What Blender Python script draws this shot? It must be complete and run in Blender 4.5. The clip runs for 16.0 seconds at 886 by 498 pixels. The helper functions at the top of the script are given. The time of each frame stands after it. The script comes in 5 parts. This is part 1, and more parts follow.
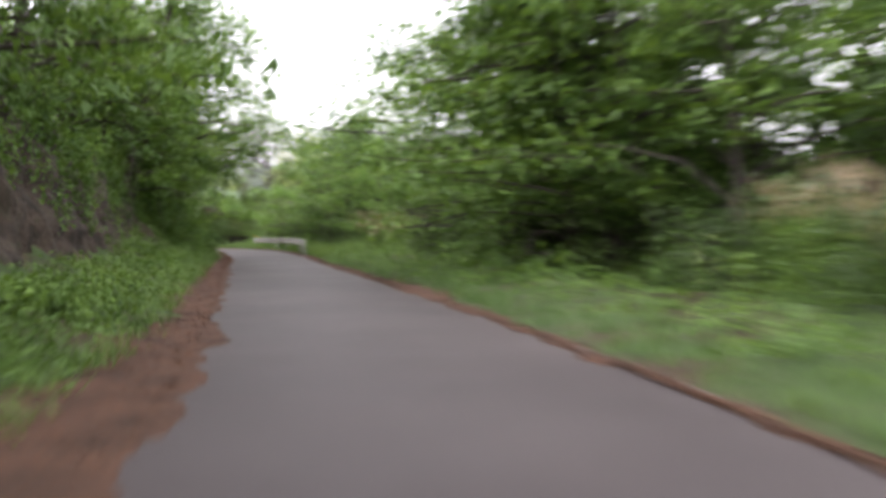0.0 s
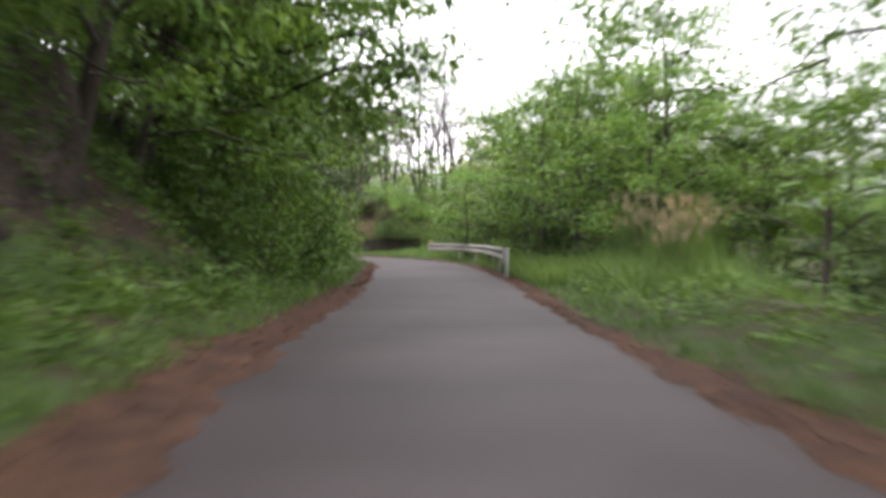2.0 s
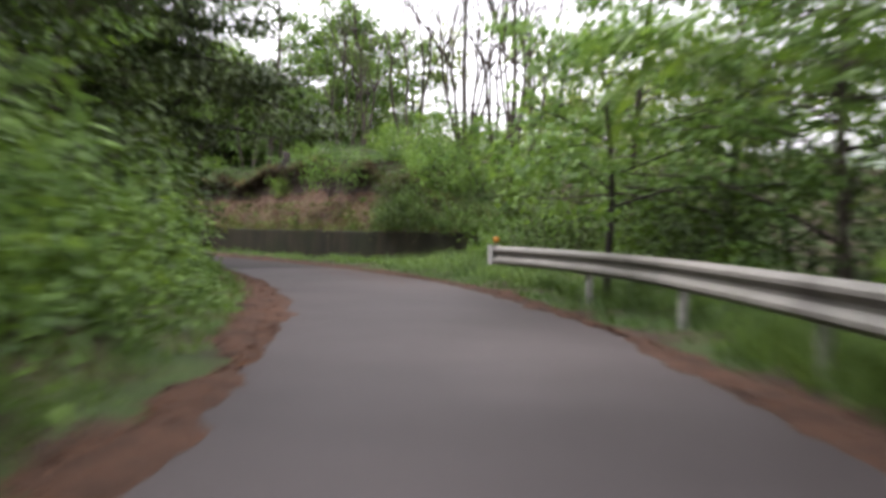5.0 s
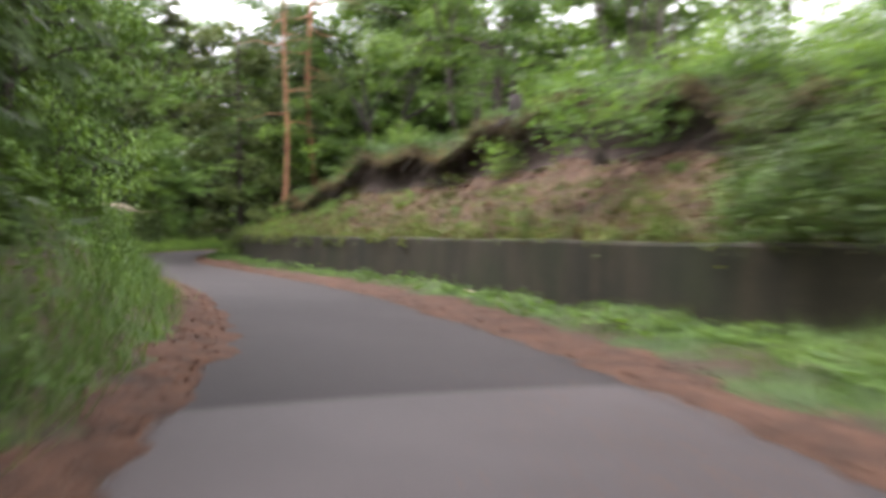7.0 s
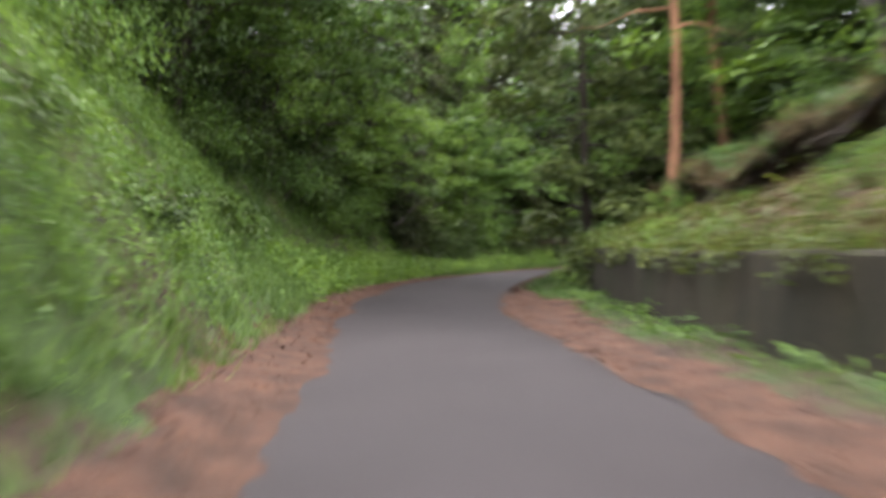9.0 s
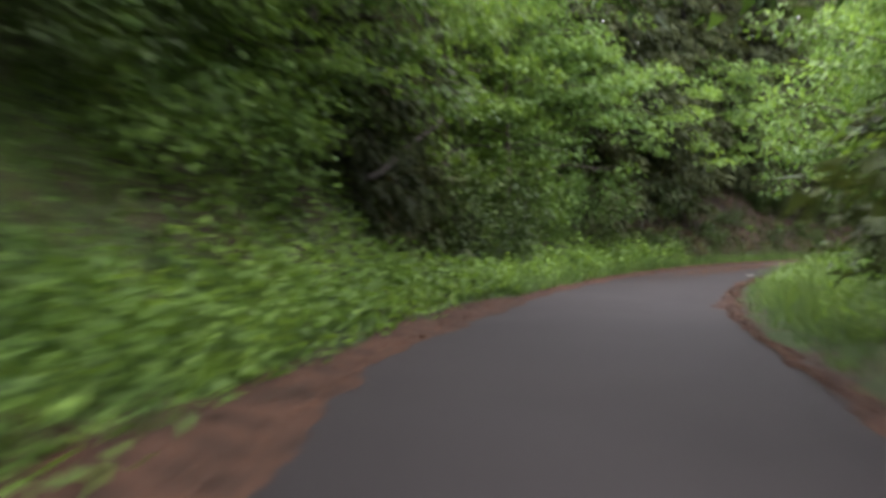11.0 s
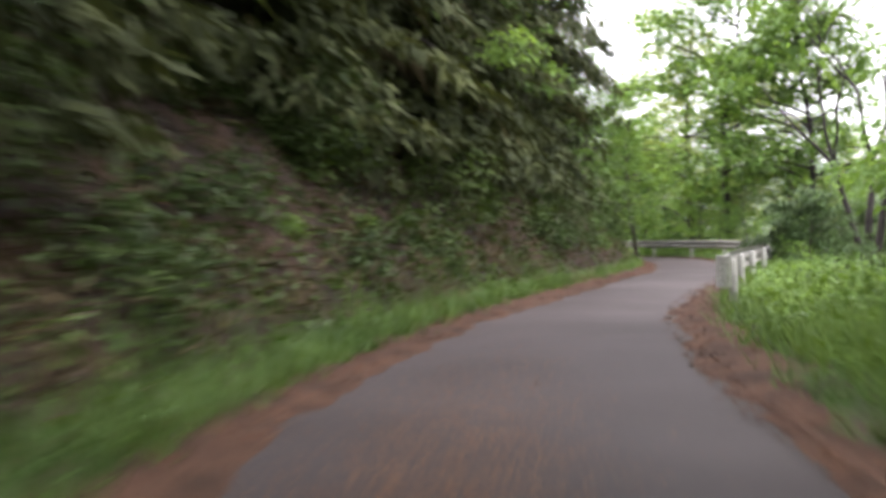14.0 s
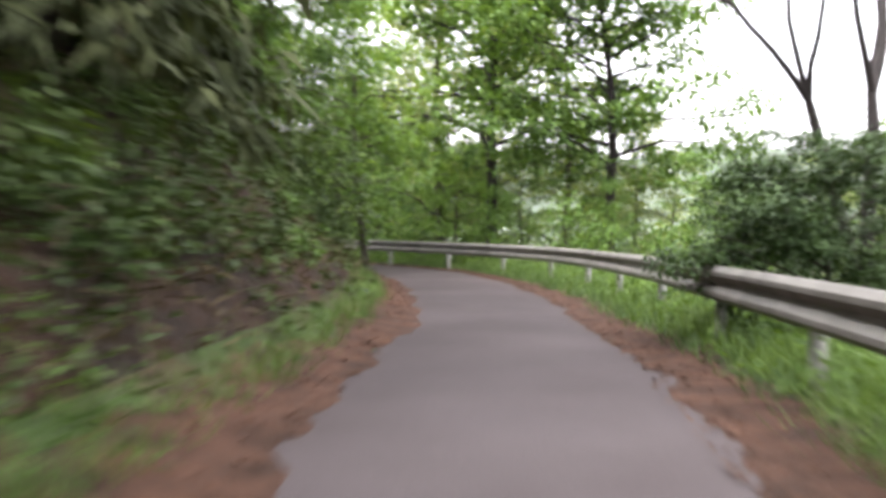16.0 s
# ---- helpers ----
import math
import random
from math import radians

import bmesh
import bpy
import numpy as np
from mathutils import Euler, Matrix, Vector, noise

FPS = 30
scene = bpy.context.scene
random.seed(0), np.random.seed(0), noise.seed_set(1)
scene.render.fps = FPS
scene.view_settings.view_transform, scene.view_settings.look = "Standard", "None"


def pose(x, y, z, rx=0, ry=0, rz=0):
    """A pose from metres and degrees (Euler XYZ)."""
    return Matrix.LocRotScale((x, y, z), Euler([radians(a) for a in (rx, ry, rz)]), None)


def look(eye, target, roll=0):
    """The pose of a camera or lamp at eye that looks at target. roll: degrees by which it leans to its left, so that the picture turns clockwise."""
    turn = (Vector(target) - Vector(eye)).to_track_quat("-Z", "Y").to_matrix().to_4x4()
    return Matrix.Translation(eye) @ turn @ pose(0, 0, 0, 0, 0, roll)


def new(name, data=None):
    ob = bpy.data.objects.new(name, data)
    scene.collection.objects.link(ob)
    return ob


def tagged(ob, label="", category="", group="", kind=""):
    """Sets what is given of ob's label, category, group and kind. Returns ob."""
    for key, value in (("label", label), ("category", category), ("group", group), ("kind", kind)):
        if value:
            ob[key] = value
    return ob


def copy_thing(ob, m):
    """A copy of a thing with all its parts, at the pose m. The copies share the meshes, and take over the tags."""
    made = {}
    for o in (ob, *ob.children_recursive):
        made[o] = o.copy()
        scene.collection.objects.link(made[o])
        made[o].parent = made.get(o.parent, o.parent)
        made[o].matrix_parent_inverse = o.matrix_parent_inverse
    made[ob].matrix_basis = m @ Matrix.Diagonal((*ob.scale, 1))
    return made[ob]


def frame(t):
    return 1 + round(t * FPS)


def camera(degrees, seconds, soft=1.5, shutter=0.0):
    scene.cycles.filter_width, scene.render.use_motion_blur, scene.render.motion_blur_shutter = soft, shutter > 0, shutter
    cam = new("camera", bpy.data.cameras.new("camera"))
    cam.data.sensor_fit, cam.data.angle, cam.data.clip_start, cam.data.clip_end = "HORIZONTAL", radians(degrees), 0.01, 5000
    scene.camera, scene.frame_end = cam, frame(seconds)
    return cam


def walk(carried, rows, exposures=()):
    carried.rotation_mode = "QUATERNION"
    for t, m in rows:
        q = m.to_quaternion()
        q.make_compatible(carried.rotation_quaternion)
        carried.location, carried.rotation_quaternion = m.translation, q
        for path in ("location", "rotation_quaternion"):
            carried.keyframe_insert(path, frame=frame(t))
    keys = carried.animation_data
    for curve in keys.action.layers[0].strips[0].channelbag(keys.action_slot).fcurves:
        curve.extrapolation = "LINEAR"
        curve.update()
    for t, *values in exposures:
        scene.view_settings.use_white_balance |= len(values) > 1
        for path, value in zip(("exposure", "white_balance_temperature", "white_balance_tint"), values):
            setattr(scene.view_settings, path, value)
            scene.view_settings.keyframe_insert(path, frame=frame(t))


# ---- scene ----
cam = camera(49.0, 16.0, soft=3.7, shutter=0.9)
PATH = [
    (0, (-0.000, -0.000, 1.103), (-0.000, 2.000, 1.069), -0.56),
    (0.5, (-0.771, 5.935, 1.148), (-0.950, 7.927, 1.120), -0.20),
    (1, (-1.759, 11.560, 1.158), (-2.053, 13.538, 1.132), 0.09),
    (1.5, (-2.662, 16.870, 1.117), (-3.012, 18.839, 1.096), 0.32),
    (2, (-3.580, 22.093, 1.073), (-3.959, 24.057, 1.052), 0.25),
    (2.5, (-4.565, 27.302, 1.107), (-4.972, 29.259, 1.077), -0.07),
    (3, (-5.503, 32.462, 1.104), (-5.936, 34.414, 1.070), -0.51),
    (3.5, (-6.587, 37.413, 1.105), (-7.033, 39.362, 1.070), -0.54),
    (4, (-7.768, 42.337, 1.117), (-8.225, 44.283, 1.082), -0.18),
    (4.5, (-8.975, 47.258, 1.124), (-9.433, 49.204, 1.087), 0.34),
    (5, (-10.200, 52.184, 1.122), (-10.664, 54.130, 1.082), 0.83),
    (5.5, (-11.495, 57.110, 1.092), (-12.009, 59.043, 1.051), 1.03),
    (6, (-12.914, 61.808, 1.100), (-13.539, 63.708, 1.065), 0.86),
    (6.5, (-14.681, 66.198, 1.124), (-15.464, 68.038, 1.090), 0.53),
    (7, (-16.952, 70.430, 1.123), (-17.917, 72.181, 1.092), 0.28),
    (7.5, (-19.527, 74.428, 1.100), (-20.667, 76.071, 1.070), 0.27),
    (8, (-22.718, 78.384, 1.121), (-24.009, 79.911, 1.104), 0.13),
    (8.5, (-26.109, 81.952, 1.118), (-27.515, 83.375, 1.110), -0.17),
    (9, (-29.595, 85.124, 1.115), (-31.104, 86.437, 1.108), -0.52),
    (9.5, (-33.293, 88.205, 1.108), (-34.866, 89.440, 1.092), -0.47),
    (10, (-37.159, 91.235, 1.116), (-38.746, 92.452, 1.089), -0.14),
    (10.5, (-41.070, 94.330, 1.119), (-42.633, 95.578, 1.083), 0.26),
    (11, (-44.920, 97.602, 1.120), (-46.420, 98.924, 1.077), 0.58),
    (11.5, (-48.554, 101.213, 1.122), (-49.937, 102.656, 1.078), 0.59),
    (12, (-51.694, 105.272, 1.096), (-52.932, 106.841, 1.054), 0.07),
    (12.5, (-54.229, 109.311, 1.114), (-55.326, 110.983, 1.080), -0.57),
    (13, (-56.318, 113.151, 1.106), (-57.284, 114.901, 1.073), -1.07),
    (13.5, (-58.154, 117.046, 1.063), (-58.973, 118.870, 1.033), -0.90),
    (14, (-59.613, 120.900, 1.089), (-60.278, 122.787, 1.066), -0.76),
    (14.5, (-60.634, 124.980, 1.182), (-61.160, 126.909, 1.145), -0.50),
    (15, (-61.478, 129.139, 1.163), (-61.863, 131.101, 1.127), -0.40),
    (15.5, (-62.023, 133.460, 1.098), (-62.258, 135.446, 1.065), 0.03),
    (16, (-62.292, 137.295, 1.090), (-62.395, 139.292, 1.058), 1.14),
]
EXPOSURES = [(t, e, k, 17) for t, e, k in ((0, 2.5, 6500), (0.6, 2.15, 6500), (1.2, 2.0, 6500), (2, 2.5, 6500), (3, 2.85, 6500), (5.5, 2.15, 6500), (6.5, 2.65, 6500), (7.5, 3.08, 6500), (9, 3.15, 6450), (11.3, 3.1, 6350), (12, 3.2, 6350), (12.8, 3.35, 6350), (13.5, 3.2, 6450), (14.5, 3.0, 6500), (16, 2.98, 6500))]
walk(cam, [(t, look(eye, target, roll)) for t, eye, target, roll in PATH], EXPOSURES)

# ---- world and light: bright overcast sky ----
world = bpy.data.worlds.new("overcast_sky")
scene.world = world
world.use_nodes = True
wn, wl = world.node_tree.nodes, world.node_tree.links
sky = wn.new("ShaderNodeTexSky")
sky.sky_type = "NISHITA"
sky.sun_disc = False
sky.sun_elevation = radians(60)
sky.sun_rotation = radians(264)
sky.air_density, sky.dust_density, sky.ozone_density = 1.0, 4.0, 1.0
hsv = wn.new("ShaderNodeHueSaturation")
hsv.inputs["Saturation"].default_value = 0.12
wl.new(sky.outputs["Color"], hsv.inputs["Color"])
wl.new(hsv.outputs["Color"], wn["Background"].inputs["Color"])
wn["Background"].inputs["Strength"].default_value = 0.15
sun = new("sun", bpy.data.lights.new("sun", "SUN"))
sun.data.energy, sun.data.angle, sun.data.color = 0.75, radians(40), (1.0, 0.96, 0.9)
sun.matrix_world = look((0, 0, 80), (-45, 5, 0))

# ---- materials ----


def mat_base(name, rough=0.8):
    m = bpy.data.materials.new(name)
    m.use_nodes = True
    b = m.node_tree.nodes["Principled BSDF"]
    b.inputs["Roughness"].default_value = rough
    b.inputs["Specular IOR Level"].default_value = 0.25
    return m, m.node_tree.nodes, m.node_tree.links, b


def noise_node(nodes, links, scale, detail=4.0, coords=None, rough=0.6):
    n = nodes.new("ShaderNodeTexNoise")
    n.inputs["Scale"].default_value = scale
    n.inputs["Detail"].default_value = detail
    n.inputs["Roughness"].default_value = rough
    if coords is None:
        coords = nodes.new("ShaderNodeTexCoord").outputs["Object"]
    links.new(coords, n.inputs["Vector"])
    return n


def ramp_node(nodes, links, fac, stops):
    r = nodes.new("ShaderNodeValToRGB")
    while len(r.color_ramp.elements) < len(stops):
        r.color_ramp.elements.new(0.5)
    for e, (p, c) in zip(r.color_ramp.elements, stops):
        e.position, e.color = p, (*c, 1)
    links.new(fac, r.inputs["Fac"])
    return r


def mix_node(nodes, links, kind, fac, a, b):
    m = nodes.new("ShaderNodeMix")
    m.data_type, m.blend_type = "RGBA", kind
    for socket, value in ((m.inputs[0], fac), (m.inputs[6], a), (m.inputs[7], b)):
        if isinstance(value, (int, float)):
            socket.default_value = value
        elif isinstance(value, tuple):
            socket.default_value = (*value, 1)
        else:
            links.new(value, socket)
    return m.outputs[2]


def bump_node(nodes, links, height, bsdf, strength=0.5, distance=0.02):
    b = nodes.new("ShaderNodeBump")
    b.inputs["Strength"].default_value, b.inputs["Distance"].default_value = strength, distance
    links.new(height, b.inputs["Height"])
    links.new(b.outputs["Normal"], bsdf.inputs["Normal"])


def rough_mat(name, stops, scale, fine, rough=0.85, bump=0.6, dist=0.02):
    """Coarse colour patches broken by a fine grain, with relief."""
    m, n, l, b = mat_base(name, rough)
    big, small = noise_node(n, l, scale), noise_node(n, l, fine, 6.0)
    col = ramp_node(n, l, big.outputs["Fac"], stops).outputs["Color"]
    grain = ramp_node(n, l, small.outputs["Fac"], [(0.25, (0.5, 0.5, 0.5)), (0.75, (1.35, 1.35, 1.35))]).outputs["Color"]
    l.new(mix_node(n, l, "MULTIPLY", 1.0, col, grain), b.inputs["Base Color"])
    bump_node(n, l, small.outputs["Fac"], b, bump, dist)
    return m


def leaf_mat(name, dark, light, glow=0.35, rough=0.55):
    """Leaf blade: colour varies leaf by leaf and plant by plant; some light passes through."""
    m, n, l, b = mat_base(name, rough)
    geo, info = n.new("ShaderNodeNewGeometry"), n.new("ShaderNodeObjectInfo")
    mid = tuple((p + q) / 2 for p, q in zip(dark, light))
    clump = noise_node(n, l, 1.3, 3.0)
    col = ramp_node(n, l, clump.outputs["Fac"], [(0.3, dark), (0.5, mid), (0.7, light)]).outputs["Color"]
    each = ramp_node(n, l, geo.outputs["Random Per Island"], [(0.0, (0.72, 0.76, 0.84)), (1.0, (1.24, 1.22, 1.14))]).outputs["Color"]
    col = mix_node(n, l, "MULTIPLY", 1.0, col, each)
    tint = ramp_node(n, l, info.outputs["Random"], [(0.0, (0.75, 0.8, 0.85)), (0.5, (1.0, 1.0, 1.0)), (1.0, (1.14, 1.12, 0.9))]).outputs["Color"]
    col = mix_node(n, l, "MULTIPLY", 1.0, col, tint)
    l.new(col, b.inputs["Base Color"])
    b.inputs["Specular IOR Level"].default_value = 0.16
    tr = n.new("ShaderNodeBsdfTranslucent")
    l.new(mix_node(n, l, "MULTIPLY", 1.0, col, (1.23, 1.15, 0.64)), tr.inputs["Color"])
    mx = n.new("ShaderNodeMixShader")
    mx.inputs[0].default_value = glow
    l.new(b.outputs[0], mx.inputs[1])
    l.new(tr.outputs[0], mx.inputs[2])
    l.new(mx.outputs[0], n["Material Output"].inputs["Surface"])
    return m


def bark_mat(name, dark, light, scale=6.0):
    m, n, l, b = mat_base(name, 0.9)
    co = n.new("ShaderNodeTexCoord")
    mp = n.new("ShaderNodeMapping")
    mp.inputs["Scale"].default_value = (1, 1, 0.22)
    l.new(co.outputs["Object"], mp.inputs["Vector"])
    no = noise_node(n, l, scale, 8.0, mp.outputs["Vector"], 0.7)
    l.new(ramp_node(n, l, no.outputs["Fac"], [(0.3, dark), (0.7, light)]).outputs["Color"], b.inputs["Base Color"])
    bump_node(n, l, no.outputs["Fac"], b, 0.8, 0.03)
    return m


def asphalt_mat(name="asphalt", tone=1.0, rough=0.62):
    m, n, l, b = mat_base(name, rough)
    b.inputs["Specular IOR Level"].default_value = 0.18
    patches, grain, streak = noise_node(n, l, 0.16, 3.0), noise_node(n, l, 60.0, 4.0), noise_node(n, l, 0.55, 5.0)
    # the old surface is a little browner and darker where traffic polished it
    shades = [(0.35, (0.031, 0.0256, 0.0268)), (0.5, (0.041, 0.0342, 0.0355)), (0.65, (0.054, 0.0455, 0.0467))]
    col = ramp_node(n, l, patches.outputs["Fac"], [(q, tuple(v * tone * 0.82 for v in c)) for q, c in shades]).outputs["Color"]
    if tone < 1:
        # dark at its start, blending to the full grey shades between y 112 and 134
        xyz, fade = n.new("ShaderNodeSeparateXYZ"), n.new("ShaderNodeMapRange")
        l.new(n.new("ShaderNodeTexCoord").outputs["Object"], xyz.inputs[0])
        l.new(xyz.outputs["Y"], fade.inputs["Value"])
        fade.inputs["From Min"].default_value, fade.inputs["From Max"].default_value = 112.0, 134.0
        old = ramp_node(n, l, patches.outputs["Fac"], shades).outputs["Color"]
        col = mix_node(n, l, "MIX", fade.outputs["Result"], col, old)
    st = ramp_node(n, l, streak.outputs["Fac"], [(0.34, (0.84, 0.81, 0.8)), (0.5, (0.99, 0.98, 0.97)), (0.66, (1.1, 1.1, 1.1))]).outputs["Color"]
    gr = ramp_node(n, l, grain.outputs["Fac"], [(0.3, (0.75, 0.75, 0.75)), (0.7, (1.25, 1.25, 1.25))]).outputs["Color"]
    l.new(mix_node(n, l, "MULTIPLY", 1.0, mix_node(n, l, "MULTIPLY", 1.0, col, st), gr), b.inputs["Base Color"])
    bump_node(n, l, grain.outputs["Fac"], b, 0.4, 0.006)
    return m


def ground_mat():
    """Forest soil with moss, short grass and brown leaf litter in patches."""
    m, n, l, b = mat_base("forest_ground", 0.95)
    a, c, fine = noise_node(n, l, 0.5, 6.0), noise_node(n, l, 2.3, 6.0), noise_node(n, l, 28.0, 5.0)
    soil = ramp_node(n, l, c.outputs["Fac"], [(0.3, (0.016, 0.011, 0.008)), (0.55, (0.045, 0.028, 0.018)), (0.75, (0.03, 0.028, 0.013))]).outputs["Color"]
    green = ramp_node(n, l, c.outputs["Fac"], [(0.3, (0.018, 0.034, 0.009)), (0.7, (0.04, 0.07, 0.016))]).outputs["Color"]
    where = ramp_node(n, l, a.outputs["Fac"], [(0.42, (0, 0, 0)), (0.56, (1, 1, 1))]).outputs["Color"]
    col = mix_node(n, l, "MIX", where, soil, green)
    gr = ramp_node(n, l, fine.outputs["Fac"], [(0.3, (0.55, 0.55, 0.55)), (0.7, (1.35, 1.35, 1.35))]).outputs["Color"]
    l.new(mix_node(n, l, "MULTIPLY", 1.0, col, gr), b.inputs["Base Color"])
    bump_node(n, l, fine.outputs["Fac"], b, 0.9, 0.05)
    return m


def wall_mat():
    """Old concrete: dark, mossy towards brown, with damp streaks run down from the top."""
    m, n, l, b = mat_base("mossy_dark_concrete", 0.92)
    mp = n.new("ShaderNodeMapping")
    mp.inputs["Scale"].default_value = (1.0, 1.0, 0.12)
    l.new(n.new("ShaderNodeTexCoord").outputs["Object"], mp.inputs["Vector"])
    runs, patch, grain = noise_node(n, l, 2.6, 6.0, mp.outputs["Vector"], 0.7), noise_node(n, l, 0.5, 4.0), noise_node(n, l, 24.0, 5.0)
    col = ramp_node(n, l, patch.outputs["Fac"], [(0.35, (0.012, 0.0115, 0.006)), (0.5, (0.022, 0.0185, 0.0105)), (0.65, (0.015, 0.017, 0.0065))]).outputs["Color"]
    st = ramp_node(n, l, runs.outputs["Fac"], [(0.32, (0.45, 0.45, 0.42)), (0.52, (1.0, 1.0, 1.0)), (0.7, (1.45, 1.4, 1.3))]).outputs["Color"]
    gr = ramp_node(n, l, grain.outputs["Fac"], [(0.3, (0.75, 0.75, 0.75)), (0.7, (1.25, 1.25, 1.25))]).outputs["Color"]
    l.new(mix_node(n, l, "MULTIPLY", 1.0, mix_node(n, l, "MULTIPLY", 1.0, col, st), gr), b.inputs["Base Color"])
    bump_node(n, l, grain.outputs["Fac"], b, 0.5, 0.01)
    return m


M_ASPHALT, M_GROUND = asphalt_mat("worn_asphalt", 1.0, 0.66), ground_mat()
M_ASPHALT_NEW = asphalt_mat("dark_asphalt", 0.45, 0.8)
M_LITTER = rough_mat("brown_needle_litter", [(0.3, (0.022, 0.0115, 0.007)), (0.48, (0.045, 0.0215, 0.0125)), (0.6, (0.068, 0.0325, 0.0195)), (0.74, (0.036, 0.0225, 0.0145))], 2.6, 38.0, 0.95, 1.0, 0.03)
M_SOIL = rough_mat("eroded_red_soil", [(0.3, (0.022, 0.014, 0.009)), (0.44, (0.056, 0.033, 0.02)), (0.56, (0.092, 0.056, 0.036)), (0.7, (0.045, 0.038, 0.017))], 2.4, 16.0, 0.95, 1.0, 0.06)
M_EARTH = rough_mat("brown_earth", [(0.3, (0.007, 0.0042, 0.0028)), (0.5, (0.018, 0.0095, 0.0055)), (0.68, (0.036, 0.018, 0.01))], 1.4, 12.0, 0.95, 1.0, 0.08)
M_DARKSOIL = rough_mat("dark_undercut_soil", [(0.3, (0.018, 0.013, 0.011)), (0.7, (0.06, 0.042, 0.032))], 2.5, 14.0, 0.95, 1.0, 0.08)
M_CONC = wall_mat()
M_ROCK = rough_mat("brown_rock_face", [(0.28, (0.008, 0.0064, 0.005)), (0.45, (0.024, 0.0178, 0.013)), (0.58, (0.047, 0.034, 0.0255)), (0.7, (0.02, 0.023, 0.0105))], 2.3, 11.0, 0.9, 1.0, 0.08)
M_RAIL = rough_mat("weathered_galvanised_steel", [(0.3, (0.085, 0.08, 0.07)), (0.5, (0.175, 0.168, 0.152)), (0.7, (0.125, 0.118, 0.103))], 1.1, 30.0, 0.55, 0.15, 0.003)
M_WHITE = rough_mat("chalky_white_paint", [(0.3, (0.22, 0.22, 0.2)), (0.6, (0.38, 0.38, 0.36)), (0.75, (0.3, 0.28, 0.24))], 4.0, 30.0, 0.5, 0.1, 0.002)
M_POSTGREY = rough_mat("dull_grey_paint", [(0.3, (0.16, 0.16, 0.148)), (0.6, (0.3, 0.3, 0.28)), (0.75, (0.2, 0.185, 0.16))], 4.0, 30.0, 0.6, 0.1, 0.002)
M_BARKDARK = bark_mat("dark_wet_bark", (0.01, 0.008, 0.008), (0.034, 0.028, 0.026))
M_BARK = bark_mat("grey_brown_bark", (0.018, 0.0145, 0.012), (0.07, 0.058, 0.048))
M_PINEBARK = bark_mat("red_pine_bark", (0.11, 0.052, 0.03), (0.36, 0.19, 0.11), 5.0)
M_POST = bark_mat("weathered_post_wood", (0.03, 0.024, 0.02), (0.09, 0.07, 0.06), 12.0)
M_DEADWOOD = bark_mat("bleached_dead_wood", (0.25, 0.2, 0.15), (0.55, 0.47, 0.38), 12.0)
M_LEAF = leaf_mat("broad_leaf", (0.0418, 0.0843, 0.0211), (0.112, 0.192, 0.0437))
M_LEAF_YOUNG = leaf_mat("young_leaf", (0.064, 0.128, 0.031), (0.158, 0.26, 0.07), 0.45)
M_LEAF_DARK = leaf_mat("dark_leaf", (0.019, 0.0372, 0.0113), (0.057, 0.0911, 0.0242), 0.25)
M_BUSH = leaf_mat("bush_leaf", (0.0260, 0.0494, 0.0169), (0.0780, 0.1300, 0.0403), 0.22)
M_OLIVE = leaf_mat("yellowish_weed_leaf", (0.045, 0.062, 0.018), (0.12, 0.15, 0.042), 0.35)
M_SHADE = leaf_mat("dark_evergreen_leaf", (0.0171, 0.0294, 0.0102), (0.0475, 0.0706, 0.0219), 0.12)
M_NEEDLE = leaf_mat("pine_needle", (0.028, 0.047, 0.018), (0.08, 0.108, 0.038), 0.22)
M_CEDAR = leaf_mat("drooping_cedar_needle", (0.02, 0.027, 0.0115), (0.062, 0.074, 0.03), 0.18, 0.8)
M_GRASS = leaf_mat("grass_blade", (0.043, 0.083, 0.024), (0.108, 0.178, 0.055), 0.36)
M_DRY = leaf_mat("dry_grass", (0.16, 0.13, 0.095), (0.31, 0.255, 0.195), 0.3)
M_ROOTLET = leaf_mat("rootlets_and_dead_grass", (0.03, 0.022, 0.014), (0.11, 0.085, 0.045), 0.15, 0.9)
M_AMBER = rough_mat("amber_reflector", [(0.3, (0.55, 0.2, 0.03)), (0.7, (0.7, 0.28, 0.05))], 20.0, 90.0, 0.3, 0.1, 0.001)
M_DUST = rough_mat("orange_brown_needles", [(0.3, (0.085, 0.042, 0.022)), (0.55, (0.13, 0.066, 0.034)), (0.75, (0.1, 0.055, 0.032))], 3.0, 40.0, 0.9)
M_FLAKE = leaf_mat("fallen_leaf", (0.026, 0.014, 0.009), (0.125, 0.064, 0.04), 0.05, 0.9)
# leaf colour of far trees, with the brightening of distance haze painted in
M_FAR = leaf_mat("haze_paled_leaf", (0.105, 0.147, 0.0547), (0.2, 0.255, 0.0937), 0.35)
# the haze over the hills is painted into these colours
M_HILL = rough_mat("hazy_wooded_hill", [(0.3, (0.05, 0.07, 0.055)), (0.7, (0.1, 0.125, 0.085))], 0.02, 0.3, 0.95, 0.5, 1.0)

